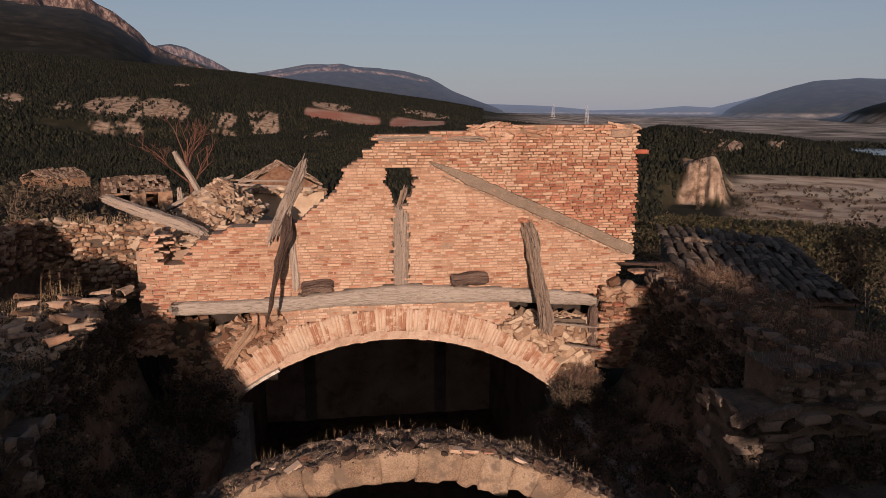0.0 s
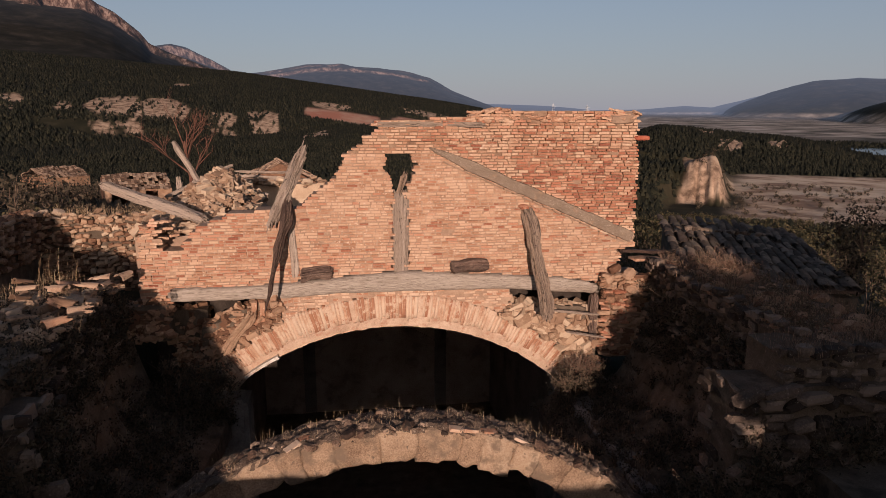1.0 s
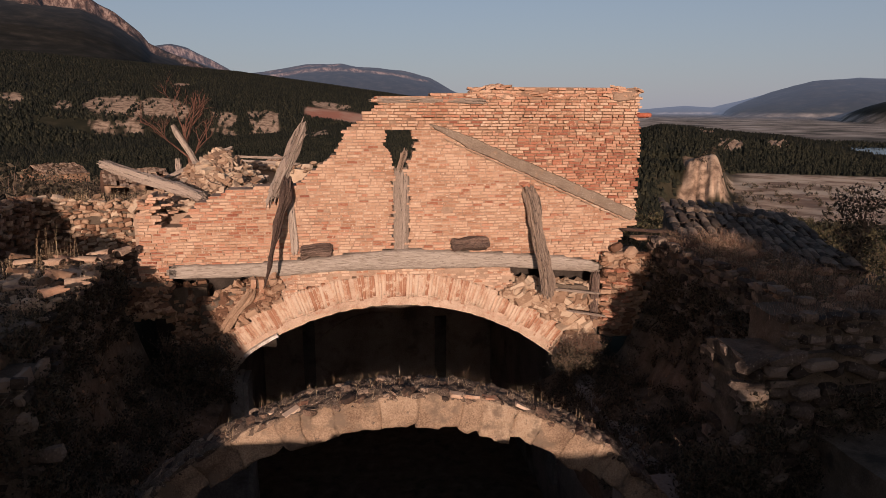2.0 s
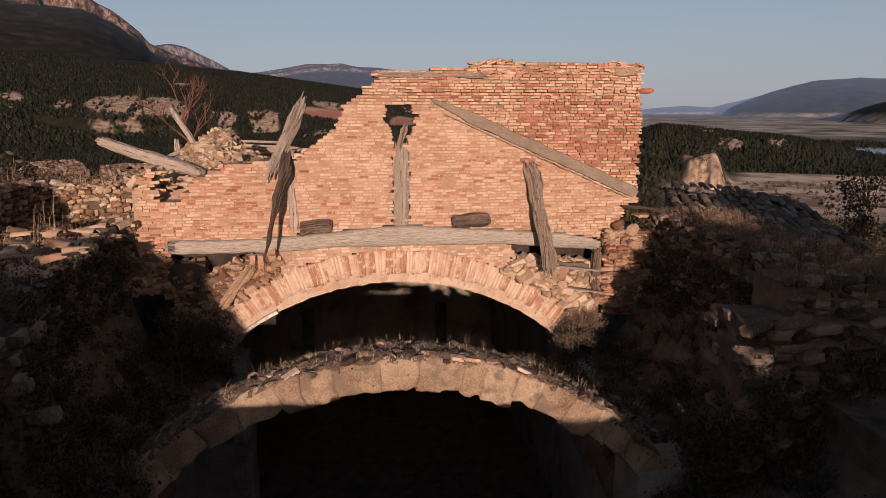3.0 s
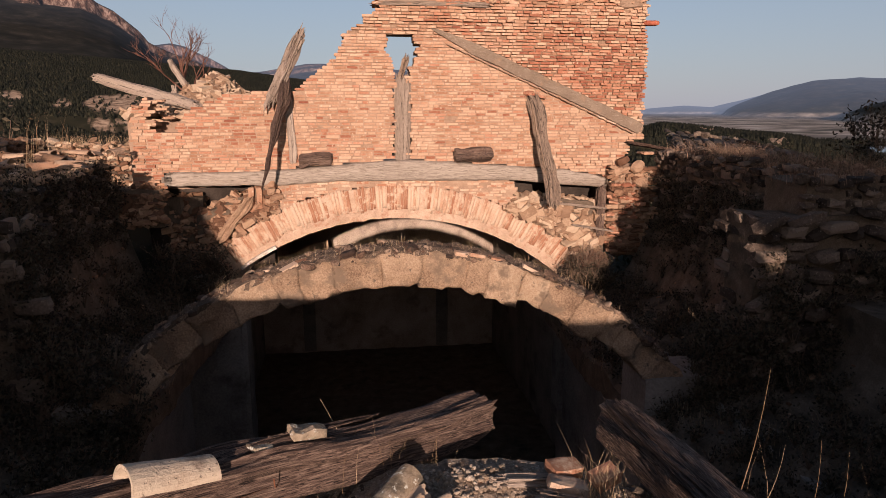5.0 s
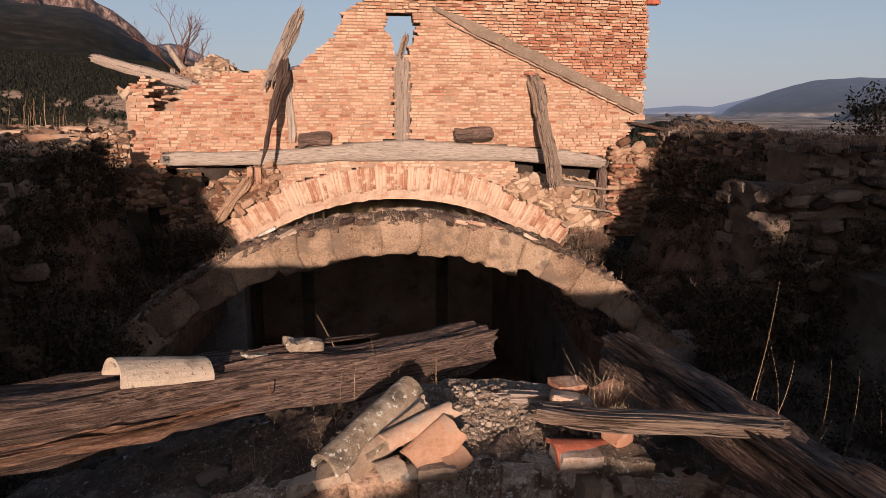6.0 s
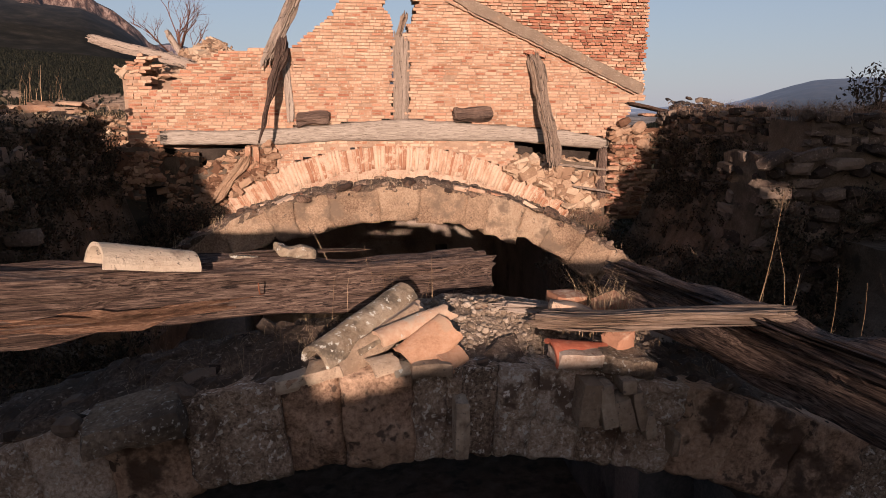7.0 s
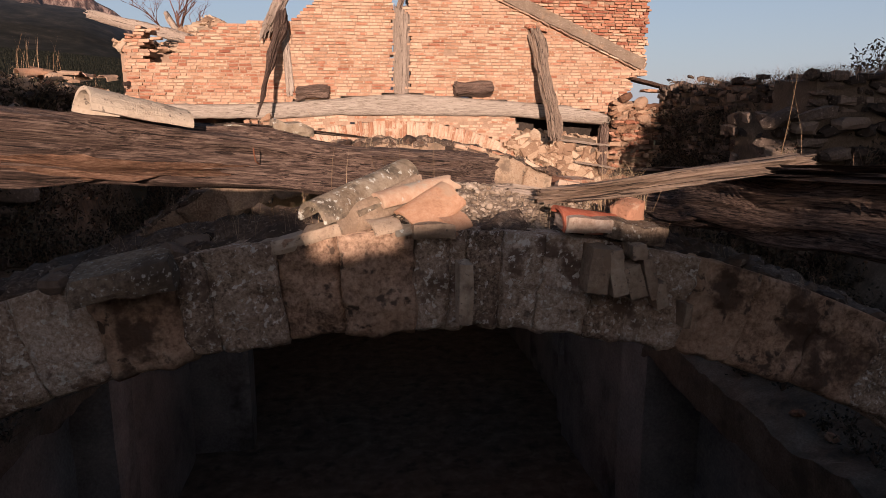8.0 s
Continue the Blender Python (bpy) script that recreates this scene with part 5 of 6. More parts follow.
part("stonework", face, SHADE_STONE, south, kind="stuff")

back = side("wall_yard", "roofless stone room behind the church with ragged wall tops", [(-11.0, -3.4, 24.5, 25.0, 4.0, 7.55), (-11.0, -10.4, 14.8, 24.6, 4.0, 7.75)], EARTH)
laid_stones(back, -10.4, -5.6, 4.9, 7.72, 24.46, 91, 0.13, 0.22, RUBBLE, PALE_RUBBLE, 290)
face = Shape()
stone_face(face, -10.4, -4.0, 5.0, 6.4, 24.44, rng, 0.13, 0.22, 0.22, 0.05)
stone_face(face, -5.6, -3.6, 6.4, 7.7, 24.44, rng, 0.13, 0.22, 0.22, 0.05)
part("stonework", face, RUBBLE, back, kind="stuff")
face = Shape()
stone_face(face, 15.0, 24.4, 6.4, 7.8, -10.42, rng, 0.16, 0.24, 0.3, 0.15, along="y")
part("stonework", face, RUBBLE, back, kind="stuff")
brush("yard_wall_scrub", "brown scrub growing over the yard wall", [(rng.uniform(-9.5, -5.4), rng.uniform(24.7, 26.2), 7.2 + rng.uniform(-0.2, 0.25)) for _ in range(46)], 78, 0.45, 70, 0.05, BROWN_LEAF)
stones("yard_wall_stones", "loose stones on the yard wall top", [(rng.uniform(-10.6, -4.6), rng.uniform(24.45, 24.9), 7.6 + rng.uniform(-0.05, 0.12)) for _ in range(60)], 79, PALE_RUBBLE, 0.14, 0.42)
stones("yard_wall_stones", "dark loose stones on the yard side wall", [(rng.uniform(-10.9, -10.4), rng.uniform(18, 24.5), 7.78) for _ in range(90)], 80, RUBBLE, 0.12, 0.36)
blades("dry_grass", "dry grass on the yard wall", [(rng.uniform(-10.4, -5), rng.uniform(24.5, 25.2), 7.6) for _ in range(50)], GRASS, 0.15, 0.5, 0.010, 98, per=10, spread=0.15, lean=1.0)

stones("wall_top_stones", "loose stones and tile shards along the side wall top", [(rng.uniform(-6.6, -4.5), rng.uniform(10.6, 13.9), 7.74) for _ in range(260)], 72, PALE_RUBBLE, 0.08, 0.34)
stones("wall_top_stones", "loose stones along the overgrown wall top", [(rng.uniform(6.7, 8.5), rng.uniform(8.6, 14.4), 7.8) for _ in range(260)], 73, RUBBLE, 0.06, 0.26)
stones("slope_stones", "loose stones over the rubble slope", [(x, y, slope_south(x, y)) for x, y in ((rng.uniform(-4.8, -2.9), rng.uniform(3, 14)) for _ in range(110))], 74, RUBBLE, 0.04, 0.15)
stones("slope_stones", "loose stones over the rubble slope", [(x, y, slope_north(x, y)) for x, y in ((rng.uniform(4.0, 6.3), rng.uniform(3, 14)) for _ in range(110))], 75, RUBBLE, 0.04, 0.15)
for i in range(26):
    x, y = rng.uniform(-6.4, -4.4), rng.uniform(10.5, 13.8)
    roof_tile((x, y, 7.92 + rng.uniform(0, 0.12)), (rng.uniform(-20, 20), rng.uniform(-15, 15), rng.uniform(0, 180)), "broken curved clay tile lying on the wall top", seed=i, broken=0.5, mat=(ORANGE_TILE, DUSTY_TILE, DUSTY_TILE)[i % 3], group="tiles on the wall top")


def scrub_spots(n, x0, x1, y0, y1, top, seed):
    rng = rng_of(seed)
    out = []
    for _ in range(n):
        x, y = rng.uniform(x0, x1), rng.uniform(y0, y1)
        out.append((x, y, top(x, y)))
    return out


brush("scrub", "dark low scrub on the rubble slope", scrub_spots(330, -4.85, -2.9, 3.5, 14.1, slope_south, 81), 82, 0.30, 95, 0.03)
brush("scrub", "dark low scrub on the rubble slope", scrub_spots(420, 4.0, 6.7, 3.5, 14.0, slope_north, 83), 84, 0.26, 90, 0.026)
brush("wall_scrub", "dark scrub growing on the side wall", scrub_spots(130, -6.6, -4.5, 3, 13.8, lambda x, y: 7.66, 85), 86, 0.24, 80, 0.03)
brush("wall_scrub", "dry brown scrub on the broad wall top", scrub_spots(130, 6.9, 8.6, 8.5, 14.3, lambda x, y: 7.74, 87), 88, 0.2, 70, 0.025, DRY)
rng = rng_of(881)
# scrub on the faces, extra clumps added to darken them as shade
brush("hanging_scrub", "dark scrub on the wall faces, partly added to deepen their shade", [(rng.uniform(5.3, 8.6), 7.98, rng.uniform(4.6, 6.9)) for _ in range(130)] + [(6.6, rng.uniform(9.2, 14.0), rng.uniform(5.6, 7.3)) for _ in range(110)]
      + [(-3.96, rng.uniform(8.4, 9.5), rng.uniform(4.8, 7.2)) for _ in range(70)] + [(-4.55, rng.uniform(9.2, 14.0), rng.uniform(6.3, 7.6)) for _ in range(130)] + [(rng.uniform(-6.6, -4.1), 8.22, rng.uniform(4.8, 7.3)) for _ in range(150)], 882, 0.28, 95, 0.03)
brush("foot_scrub", "dark scrub crowding the arch feet", [(rng.uniform(-3.9, -2.55), rng.uniform(13.4, 14.2), rng.uniform(4.6, 5.9)) for _ in range(90)] + [(rng.uniform(4.5, 5.6), rng.uniform(13.4, 14.2), rng.uniform(4.5, 5.4)) for _ in range(60)]
      + [(rng.uniform(4.6, 5.3), rng.uniform(8.0, 8.4), rng.uniform(4.8, 5.9)) for _ in range(50)] + [(rng.uniform(-3.8, -2.6), rng.uniform(8.0, 8.4), rng.uniform(4.6, 5.9)) for _ in range(60)], 884, 0.3, 95, 0.03)
brush("red_brush", "reddish dry brush at the arch foot", [(rng.uniform(4.75, 5.4), rng.uniform(13.7, 14.1), rng.uniform(5.1, 5.6)) for _ in range(14)], 883, 0.34, 70, 0.02, RED_TWIG, twigs=24)
rng = rng_of(89)
blades("dry_grass", "pale dry grass along the wall top", [(rng.uniform(6.8, 8.6), rng.uniform(8.6, 14.6), 7.85) for _ in range(230)], RED_GRASS, 0.10, 0.38, 0.0045, 90, per=12, spread=0.12, lean=1.0)
blades("dry_grass", "pale dry grass on the near side of the wall", [(rng.uniform(6.0, 8.5), rng.uniform(8.4, 9.0), 7.85) for _ in range(60)], RED_GRASS, 0.08, 0.28, 0.0045, 91, per=12, spread=0.14, lean=1.0)
blades("dry_grass", "dry stalks on the side wall", [(rng.uniform(-6.5, -4.5), rng.uniform(8.5, 14.5), 7.8) for _ in range(70)], GRASS, 0.1, 0.35, 0.005, 92, per=10, spread=0.12, lean=1.0)
blades("tall_stalks", "tall pale dry stalks on the rubble", [(-5.45, 13.2, 7.9), (-5.2, 13.3, 7.9), (-5.6, 13.0, 7.9)], GRASS, 0.5, 0.95, 0.007, 93, per=7, lean=0.3)
blades("dry_grass", "short dry grass along the arch rib", [on_arch(ARCH2, 4.99, rng.gauss(4, 20), rng.uniform(8.4, 9.0)) for _ in range(85)], GRASS, 0.04, 0.24, 0.0035, 94, per=7, lean=0.6, spread=0.1)
blades("dry_grass", "dry grass on the rubble slopes", scrub_spots(120, -4.6, -2.9, 6, 14, slope_south, 95) + scrub_spots(160, 4.0, 6.2, 6, 14, slope_north, 96), GRASS, 0.1, 0.32, 0.004, 97, per=9, spread=0.12, lean=1.0)


# ---- nearest timbers, tiles and stones ----
purlin = thing("fallen_purlin", "massive dark weathered purlin lying across the arch", "beam", (-0.6, 2.4, 7.3), "fallen purlins")
timber("body", (-4.6, -0.08, 7.88), (0.68, 3.58, 7.11), 0.24, 0.245, mat=WOOD_DARK, seed=21, ragged=0.025, crack=0.035, bend=-0.004, step=0.04, parent=purlin)
timber("frayed_edge", (-2.6, 1.18, 7.512), (-0.5, 2.66, 7.222), 0.07, 0.06, "frayed reddish fibres along the lower edge", mat=FIBRE, seed=25, ragged=0.1, crack=0.10, step=0.02, warp=0.5, parent=purlin)
timber("splinter", (-0.45, 2.82, 7.40), (0.02, 3.14, 7.335), 0.07, 0.025, mat=WOOD_DARK, seed=27, taper=0.5, crack=0.06, step=0.03, parent=purlin)
purlin = thing("fallen_purlin", "dark split purlin lying along the nave", "beam", (1.46, 1.5, 7.2), "fallen purlins")
timber("body", (1.42, -4.1, 7.68), (1.50, 3.62, 7.00), 0.24, 0.26, mat=WOOD_DARK, seed=22, ragged=0.06, crack=0.05, step=0.04, parent=purlin)
timber("split_edge", (1.36, 1.0, 7.345), (1.44, 3.55, 7.125), 0.13, 0.06, mat=WOOD_DARK, seed=28, ragged=0.08, crack=0.07, step=0.04, parent=purlin)
timber("broken_plank", (0.73, 2.67, 7.115), (1.44, 2.035, 7.285), 0.13, 0.07, "grey splintered plank lying over the purlin", "plank", WOOD_BROWN, seed=23, ragged=0.03, step=0.03, crack=0.03, taper=0.9)
timber("plank_offcut", (0.60, 2.80, 7.11), (0.90, 2.86, 7.06), 0.10, 0.09, "short grey timber offcut among the rubble", "plank", WOOD, seed=24, step=0.03)

roof_tile((-0.625, 2.60, 7.385), (2, -11, 215), "pale curved clay tile resting on the purlin", 0.34, 0.15, 0.18, 0.5, 1.3, 0.0, mat=PALE_TILE, group="tiles by the purlin")
roof_tile((-0.165, 2.355, 7.075), (4, -10, 51), "lichen-covered curved clay tile leaning on the rubble", 0.58, 0.10, 0.115, 0.72, 2.0, mat=LICHEN_TILE, group="tiles on the near arch")
roof_tile((0.02, 2.50, 7.10), (22, -12, 42), "reddish broken clay tile in the heap", 0.33, 0.075, 0.065, 0.45, 4.0, 0.15, mat=TILE, group="tiles on the near arch")
roof_tile((-0.03, 2.44, 7.075), (-14, -12, 40), "dull clay tile wedged in the heap", 0.30, 0.07, 0.06, 0.40, 3.5, 0.12, mat=LICHEN_TILE, group="tiles on the near arch")
roof_tile((-0.085, 2.375, 7.05), (76, -16, 38), "thin pale clay tile standing on its edge", 0.44, 0.075, 0.065, 0.28, 3.0, 0.06, mat=PALE_TILE, group="tiles on the near arch")
roof_tile((0.06, 2.44, 7.13), (35, -8, 30), "narrow broken tile across the heap", 0.36, 0.05, 0.045, 0.5, 4.6, 0.1, mat=TILE, group="tiles on the near arch")
roof_tile((0.17, 2.40, 7.045), (38, -26, 33), "smooth orange curved tile tipped on its side", 0.24, 0.13, 0.11, 0.30, 5.0, 0.06, mat=ORANGE_TILE, group="tiles on the near arch")
roof_tile((0.29, 2.39, 7.04), (30, -8, 40), "small orange tile shard", 0.12, 0.09, 0.07, 0.30, 6.0, 0.02, mat=ORANGE_TILE, group="tiles on the near arch")
roof_tile((0.03, 2.37, 7.045), (20, -6, 20), "small pale tile shard", 0.11, 0.08, 0.07, 0.25, 8.0, 0.12, mat=PALE_TILE, group="tiles on the near arch")
roof_tile((0.11, 2.375, 7.03), (10, -4, 15), "small dull tile shard", 0.09, 0.07, 0.06, 0.25, 8.8, 0.12, mat=LICHEN_TILE, group="tiles on the near arch")
roof_tile((0.715, 2.40, 7.055), (30, 8, 13), "bright red curved clay tile under the plank", 0.26, 0.11, 0.09, 0.42, 7.0, 0.12, mat=RED_TILE, group="tiles on the near arch")


def slab(name, at, size, ang, label, mat, category="stone", group="", seed=0.0, amp=0.008):
    s = Shape()
    s.block((0, 0, 0), size, None, 0.10, amp, (5, 4, 3), 9, seed)
    ob = part(name, s, mat)
    ob.matrix_basis = pose(*at, *ang)
    return tagged(ob, label, category, group)


slab("stone_slab", (-0.30, 2.44, 6.985), (0.22, 0.14, 0.055), (0, -12, 4), "flat pale slab on the arch edge", PALE_TILE, "slab", "slabs on the near arch", 1)
slab("stone_slab", (-0.13, 2.42, 7.035), (0.15, 0.14, 0.05), (0, -16, -6), "flat pale slab on the arch edge", PALE_TILE, "slab", "slabs on the near arch", 2)
slab("flat_brick", (0.255, 2.40, 7.035), (0.16, 0.13, 0.055), (0, 0, 3), "flat grey brick capping the arch", PALE_TILE, "brick", "slabs on the near arch", 3)
slab("white_brick", (0.82, 2.40, 7.045), (0.20, 0.14, 0.055), (2, 3, 4), "whitewashed flat brick on the arch edge", WORN_WASH, "brick", "slabs on the near arch", 4)
slab("flat_stone", (1.02, 2.42, 7.01), (0.24, 0.17, 0.07), (0, 12, -8), "flat brown stone on the arch edge", STONE, "stone", "slabs on the near arch", 5, 0.015)
slab("clay_brick", (0.93, 2.86, 7.14), (0.17, 0.12, 0.06), (4, 4, 12), "pale orange brick among the rubble", ARCH_BRICK, "brick", "bricks on the near arch", 6)
slab("clay_brick", (0.90, 2.72, 7.13), (0.19, 0.12, 0.055), (-8, 10, -15), "pale orange brick among the rubble", ARCH_BRICK, "brick", "bricks on the near arch", 7)
slab("clay_brick", (1.10, 2.78, 7.13), (0.14, 0.10, 0.07), (12, -10, 20), "broken red brick beside the plank", BRICK_RED, "brick", "bricks on the near arch", 8)
slab("clay_brick", (1.03, 2.50, 7.06), (0.12, 0.09, 0.10), (10, -20, 30), "broken red brick beside the plank", BRICK_RED, "brick", "bricks on the near arch", 9)
slab("clay_brick", (0.50, 2.84, 7.10), (0.13, 0.09, 0.045), (6, -12, 30), "small pale brick end", ARCH_BRICK, "brick", "bricks on the near arch", 10)
slab("clay_brick", (0.38, 2.86, 7.10), (0.12, 0.09, 0.04), (8, 14, -30), "small red brick shard", BRICK, "brick", "bricks on the near arch", 11)
slab("ledge_stone", (-0.78, 2.34, 6.915), (0.34, 0.26, 0.10), (3, -10, 6), "grey ledge stone with white lichen", STONE, "stone", "", 12, 0.02)
slab("lichen_stone", (-0.27, 2.93, 7.375), (0.18, 0.11, 0.045), (0, 14, 30), "small lichen-covered stone on the purlin", LICHEN_TILE, "stone", "stones on the purlin", 13, 0.022)
slab("lichen_stone", (-0.46, 2.80, 7.385), (0.10, 0.08, 0.025), (0, 10, 40), "small crusty stone on the purlin", LICHEN_TILE, "stone", "stones on the purlin", 14, 0.006)
hook = bpy.data.curves.new("rusty_nail", "CURVE")
hook.dimensions, hook.bevel_depth = "3D", 0.0025
sp = hook.splines.new("POLY")
sp.points.add(3)
for q, p in zip(sp.points, ((-0.38, 2.72, 7.25), (-0.385, 2.66, 7.265), (-0.387, 2.645, 7.29), (-0.387, 2.64, 7.315))):
    q.co = (*p, 1)
RUST = material("rust", [(0.10, 0.03, 0.015), (0.18, 0.06, 0.03), (0.25, 0.10, 0.05)], 20, 80, 0.8, 0.3, 90)
hook.materials.append(RUST)
tagged(new("rusty_nail", hook), "bent rusty nail sticking out of the purlin", "nail")

rng = rng_of(101)
blades("dry_grass", "thin dry grass on the near arch", [on_arch(ARCH3, 4.58, rng.gauss(5, 9), rng.uniform(2.5, 3.05)) for _ in range(80)], GRASS, 0.03, 0.15, 0.0014, 102, per=7, spread=0.04, lean=0.9)
blades("dry_grass", "dry grass under the fallen purlin", [on_arch(ARCH3, 4.57, rng.uniform(-13, -2), rng.uniform(2.45, 3.0)) for _ in range(70)], GRASS, 0.02, 0.12, 0.0014, 103, per=6, spread=0.04, lean=1.6)
blades("dry_grass", "yellow dry tuft beside the bricks", [(1.02 + rng.uniform(-0.08, 0.1), 2.7 + rng.uniform(-0.15, 0.1), 7.08) for _ in range(14)], GRASS, 0.08, 0.24, 0.0018, 104, per=12, spread=0.04, lean=0.9)
blades("tall_stalks", "tall thin dry stalks by the nave edge", [(1.52, 2.34, 7.05), (1.62, 2.5, 7.0), (1.75, 2.4, 6.9), (1.95, 2.45, 6.9)], GRASS, 0.35, 0.62, 0.0017, 105, per=1, lean=0.55)
blades("tall_stalks", "tall thin dry stalks on the near rubble", [(-0.05, 2.95, 7.1), (0.15, 2.95, 7.1), (0.3, 2.98, 7.1), (-0.15, 2.95, 7.1)], GRASS, 0.15, 0.34, 0.002, 106, per=4, lean=0.5)

def stalk(base, tip, width, label="single tall dry stalk rising from the rubble"):
    """One thin stem, slightly bowed, as a tapered tube."""
    c = bpy.data.curves.new("dry_stalk", "CURVE")
    c.dimensions, c.bevel_depth, c.bevel_resolution = "3D", width / 2, 1
    q = c.splines.new("POLY")
    q.points.add(7)
    b, t = Vector(base), Vector(tip)
    for k, p in enumerate(q.points):
        f = k / 7
        p.co = (*(b.lerp(t, f) + Vector((0.02, 0, 0)) * math.sin(math.pi * f)), 1)
        p.radius = 1.1 - 0.8 * f
    c.materials.append(GRASS)
    return tagged(new("dry_stalk", c), label, "stalk", "tall dry stalks")


stalk((1.72, 2.72, 6.9), (1.86, 2.74, 7.64), 0.006)
stalk((1.86, 2.72, 6.9), (1.96, 2.72, 7.26), 0.004)
stalk((2.10, 2.70, 6.8), (2.13, 2.70, 7.28), 0.004)
stalk((2.25, 2.70, 6.75), (2.30, 2.72, 7.2), 0.004)
stalk((-0.04, 3.06, 7.0), (-0.21, 3.09, 7.46), 0.004)
stalk((0.02, 3.0, 7.05), (0.03, 3.0, 7.40), 0.0035)

# ---- tiled lean-to roof beside the gable ----
def build_roof():
    roof = thing("tiled_roof", "sagging old roof of curved clay tiles beside the church", "roof", (10, 15, 4))
    o = Vector((8.85, 18.3, 8.12))
    e = Vector((2.1, 0.5, -0.30)).normalized()
    d = Vector((-0.31, -0.95, -0.075)).normalized()
    nrm = e.cross(d).normalized()
    if nrm.z < 0:
        nrm = -nrm

    def sag(p):
        return Vector((0, 0, 0.10 * noise.noise(p * 0.55)))
    deck = Shape()

    def fn(u, v, w):
        p = o + e * (2.5 * (u + 1)) + d * (2.85 * (v + 1)) + nrm * (-0.07 + 0.04 * w)
        return p + sag(p)
    deck.lump(fn, (20, 12, 1))
    part("deck", deck, WOOD_DARK, roof)
    rng = rng_of(111)
    back = (-d).cross(nrm)
    for kind, lift, flip, shift in (("channel_tile", 0.03, -1, 0.17), ("tile", 0.05, 1, 0.0)):
        meshes = [tile_shape(0.50, 0.22, 0.17, 0.34, 0.018, 0.010, k).mesh(kind, OLD_TILE) for k in range(5)]
        for i in range(15):
            for j in range(14):
                if rng.random() < 0.07:
                    continue
                p = o + e * (0.34 * i + shift + rng.gauss(0, 0.02)) + d * (0.41 * (14 - j) + rng.gauss(0, 0.03))
                p = p + sag(p) + nrm * (lift + 0.02 * rng.random())
                m = Matrix((-d, nrm.cross(-d), nrm)).transposed().to_4x4()
                m.translation = p
                ob = new(kind, rng.choice(meshes))
                ob.parent = roof
                ob.matrix_parent_inverse = Matrix.Translation(roof.location).inverted()
                ob.matrix_basis = m @ pose(0, 0, 0, rng.gauss(0, 6) + (180 if flip < 0 else 0), (-5 if flip > 0 else 5) + rng.gauss(0, 2.5), rng.gauss(0, 5))
    verge, front = Shape(), Shape()

    def verge_fn(u, v, w):
        p = o + d * (2.8 * (u + 1)) + e * (0.25 + 0.2 * v)
        return (p.x, p.y, p.z - 0.2) if w > 0 else (p.x, p.y, 3.0)

    def front_fn(u, v, w):
        p = o + d * 5.4 + e * (2.45 * (u + 1)) + Vector((0, 0.2 * v, 0))
        return (p.x, p.y, p.z - 0.2) if w > 0 else (p.x, p.y, 3.0)
    verge.lump(verge_fn, (10, 1, 10), 0, 0.04, 2)
    front.lump(front_fn, (14, 1, 10), 0, 0.04, 2)
    part("side_wall", verge, EARTH, roof)
    part("front_wall", front, EARTH, roof)


build_roof()
rng = rng_of(112)
stones("ridge_shards", "dark broken tiles heaped on the roof edge", [(8.2 + 0.94 * q, 16.3 + 0.24 * q, 8.26 - 0.13 * q) for q in (rng.uniform(0, 3.4) for _ in range(34))], 113, OLD_TILE, 0.10, 0.22)


# ---- fallen room and village behind ----
room = side("wall_room", "stump of a fallen room behind the gable", [(-5.2, -1.7, 18.6, 21.2, 7.25, 8.25), (-3.6, -0.8, 23.2, 23.8, 4.0, 8.8)], PALE_RUBBLE)
heap = thing("stone_heap", "heap of pale broken stones from a fallen roof", "rubble", (-3.2, 17.6, 8.2), kind="stuff")
s = Shape()
rng = rng_of(121)


def heap_top(x, y):
    """Low along the gable's broken edge, then a pointed mound further back."""
    t = min(max((y - 15.0) / 3.8, 0.0), 1.3)
    peak = max(0.0, 1.0 - (abs(x + 3.3) / 1.25) ** 1.2)
    return 8.62 + 0.10 * (1 - t) + 1.02 * peak * smooth(0.05, 0.95, t) * smooth(1.3, 1.05, t)


for _ in range(1700):
    y = rng.uniform(15.0, 19.7)
    x = rng.uniform(-4.6, -1.7)
    if x > -2.3 and y > 15.9:
        continue
    k = 0.07 + 0.24 * rng.random() ** 1.8
    turn = Euler((rng.gauss(0, 0.5), rng.gauss(0, 0.5), rng.uniform(0, 3.1)))
    s.block((x, y, heap_top(x, y) + rng.uniform(-0.06, 0.06)), (k * rng.uniform(0.9, 1.7), k * rng.uniform(0.6, 1), k * rng.uniform(0.15, 0.5)), turn, 0.3 * rng.random(), 0.12 * k, (2, 2, 2), 1.5 / k, rng.random() * 30)
part("stones", s, PALE_RUBBLE, heap, kind="stuff")
s = Shape()


def fn(u, v, w):
    y = 17.5 + 2.5 * v
    x = -3.3 + 1.2 * u
    return x, y, heap_top(x, y) - 0.12 if w > 0 else 7.2


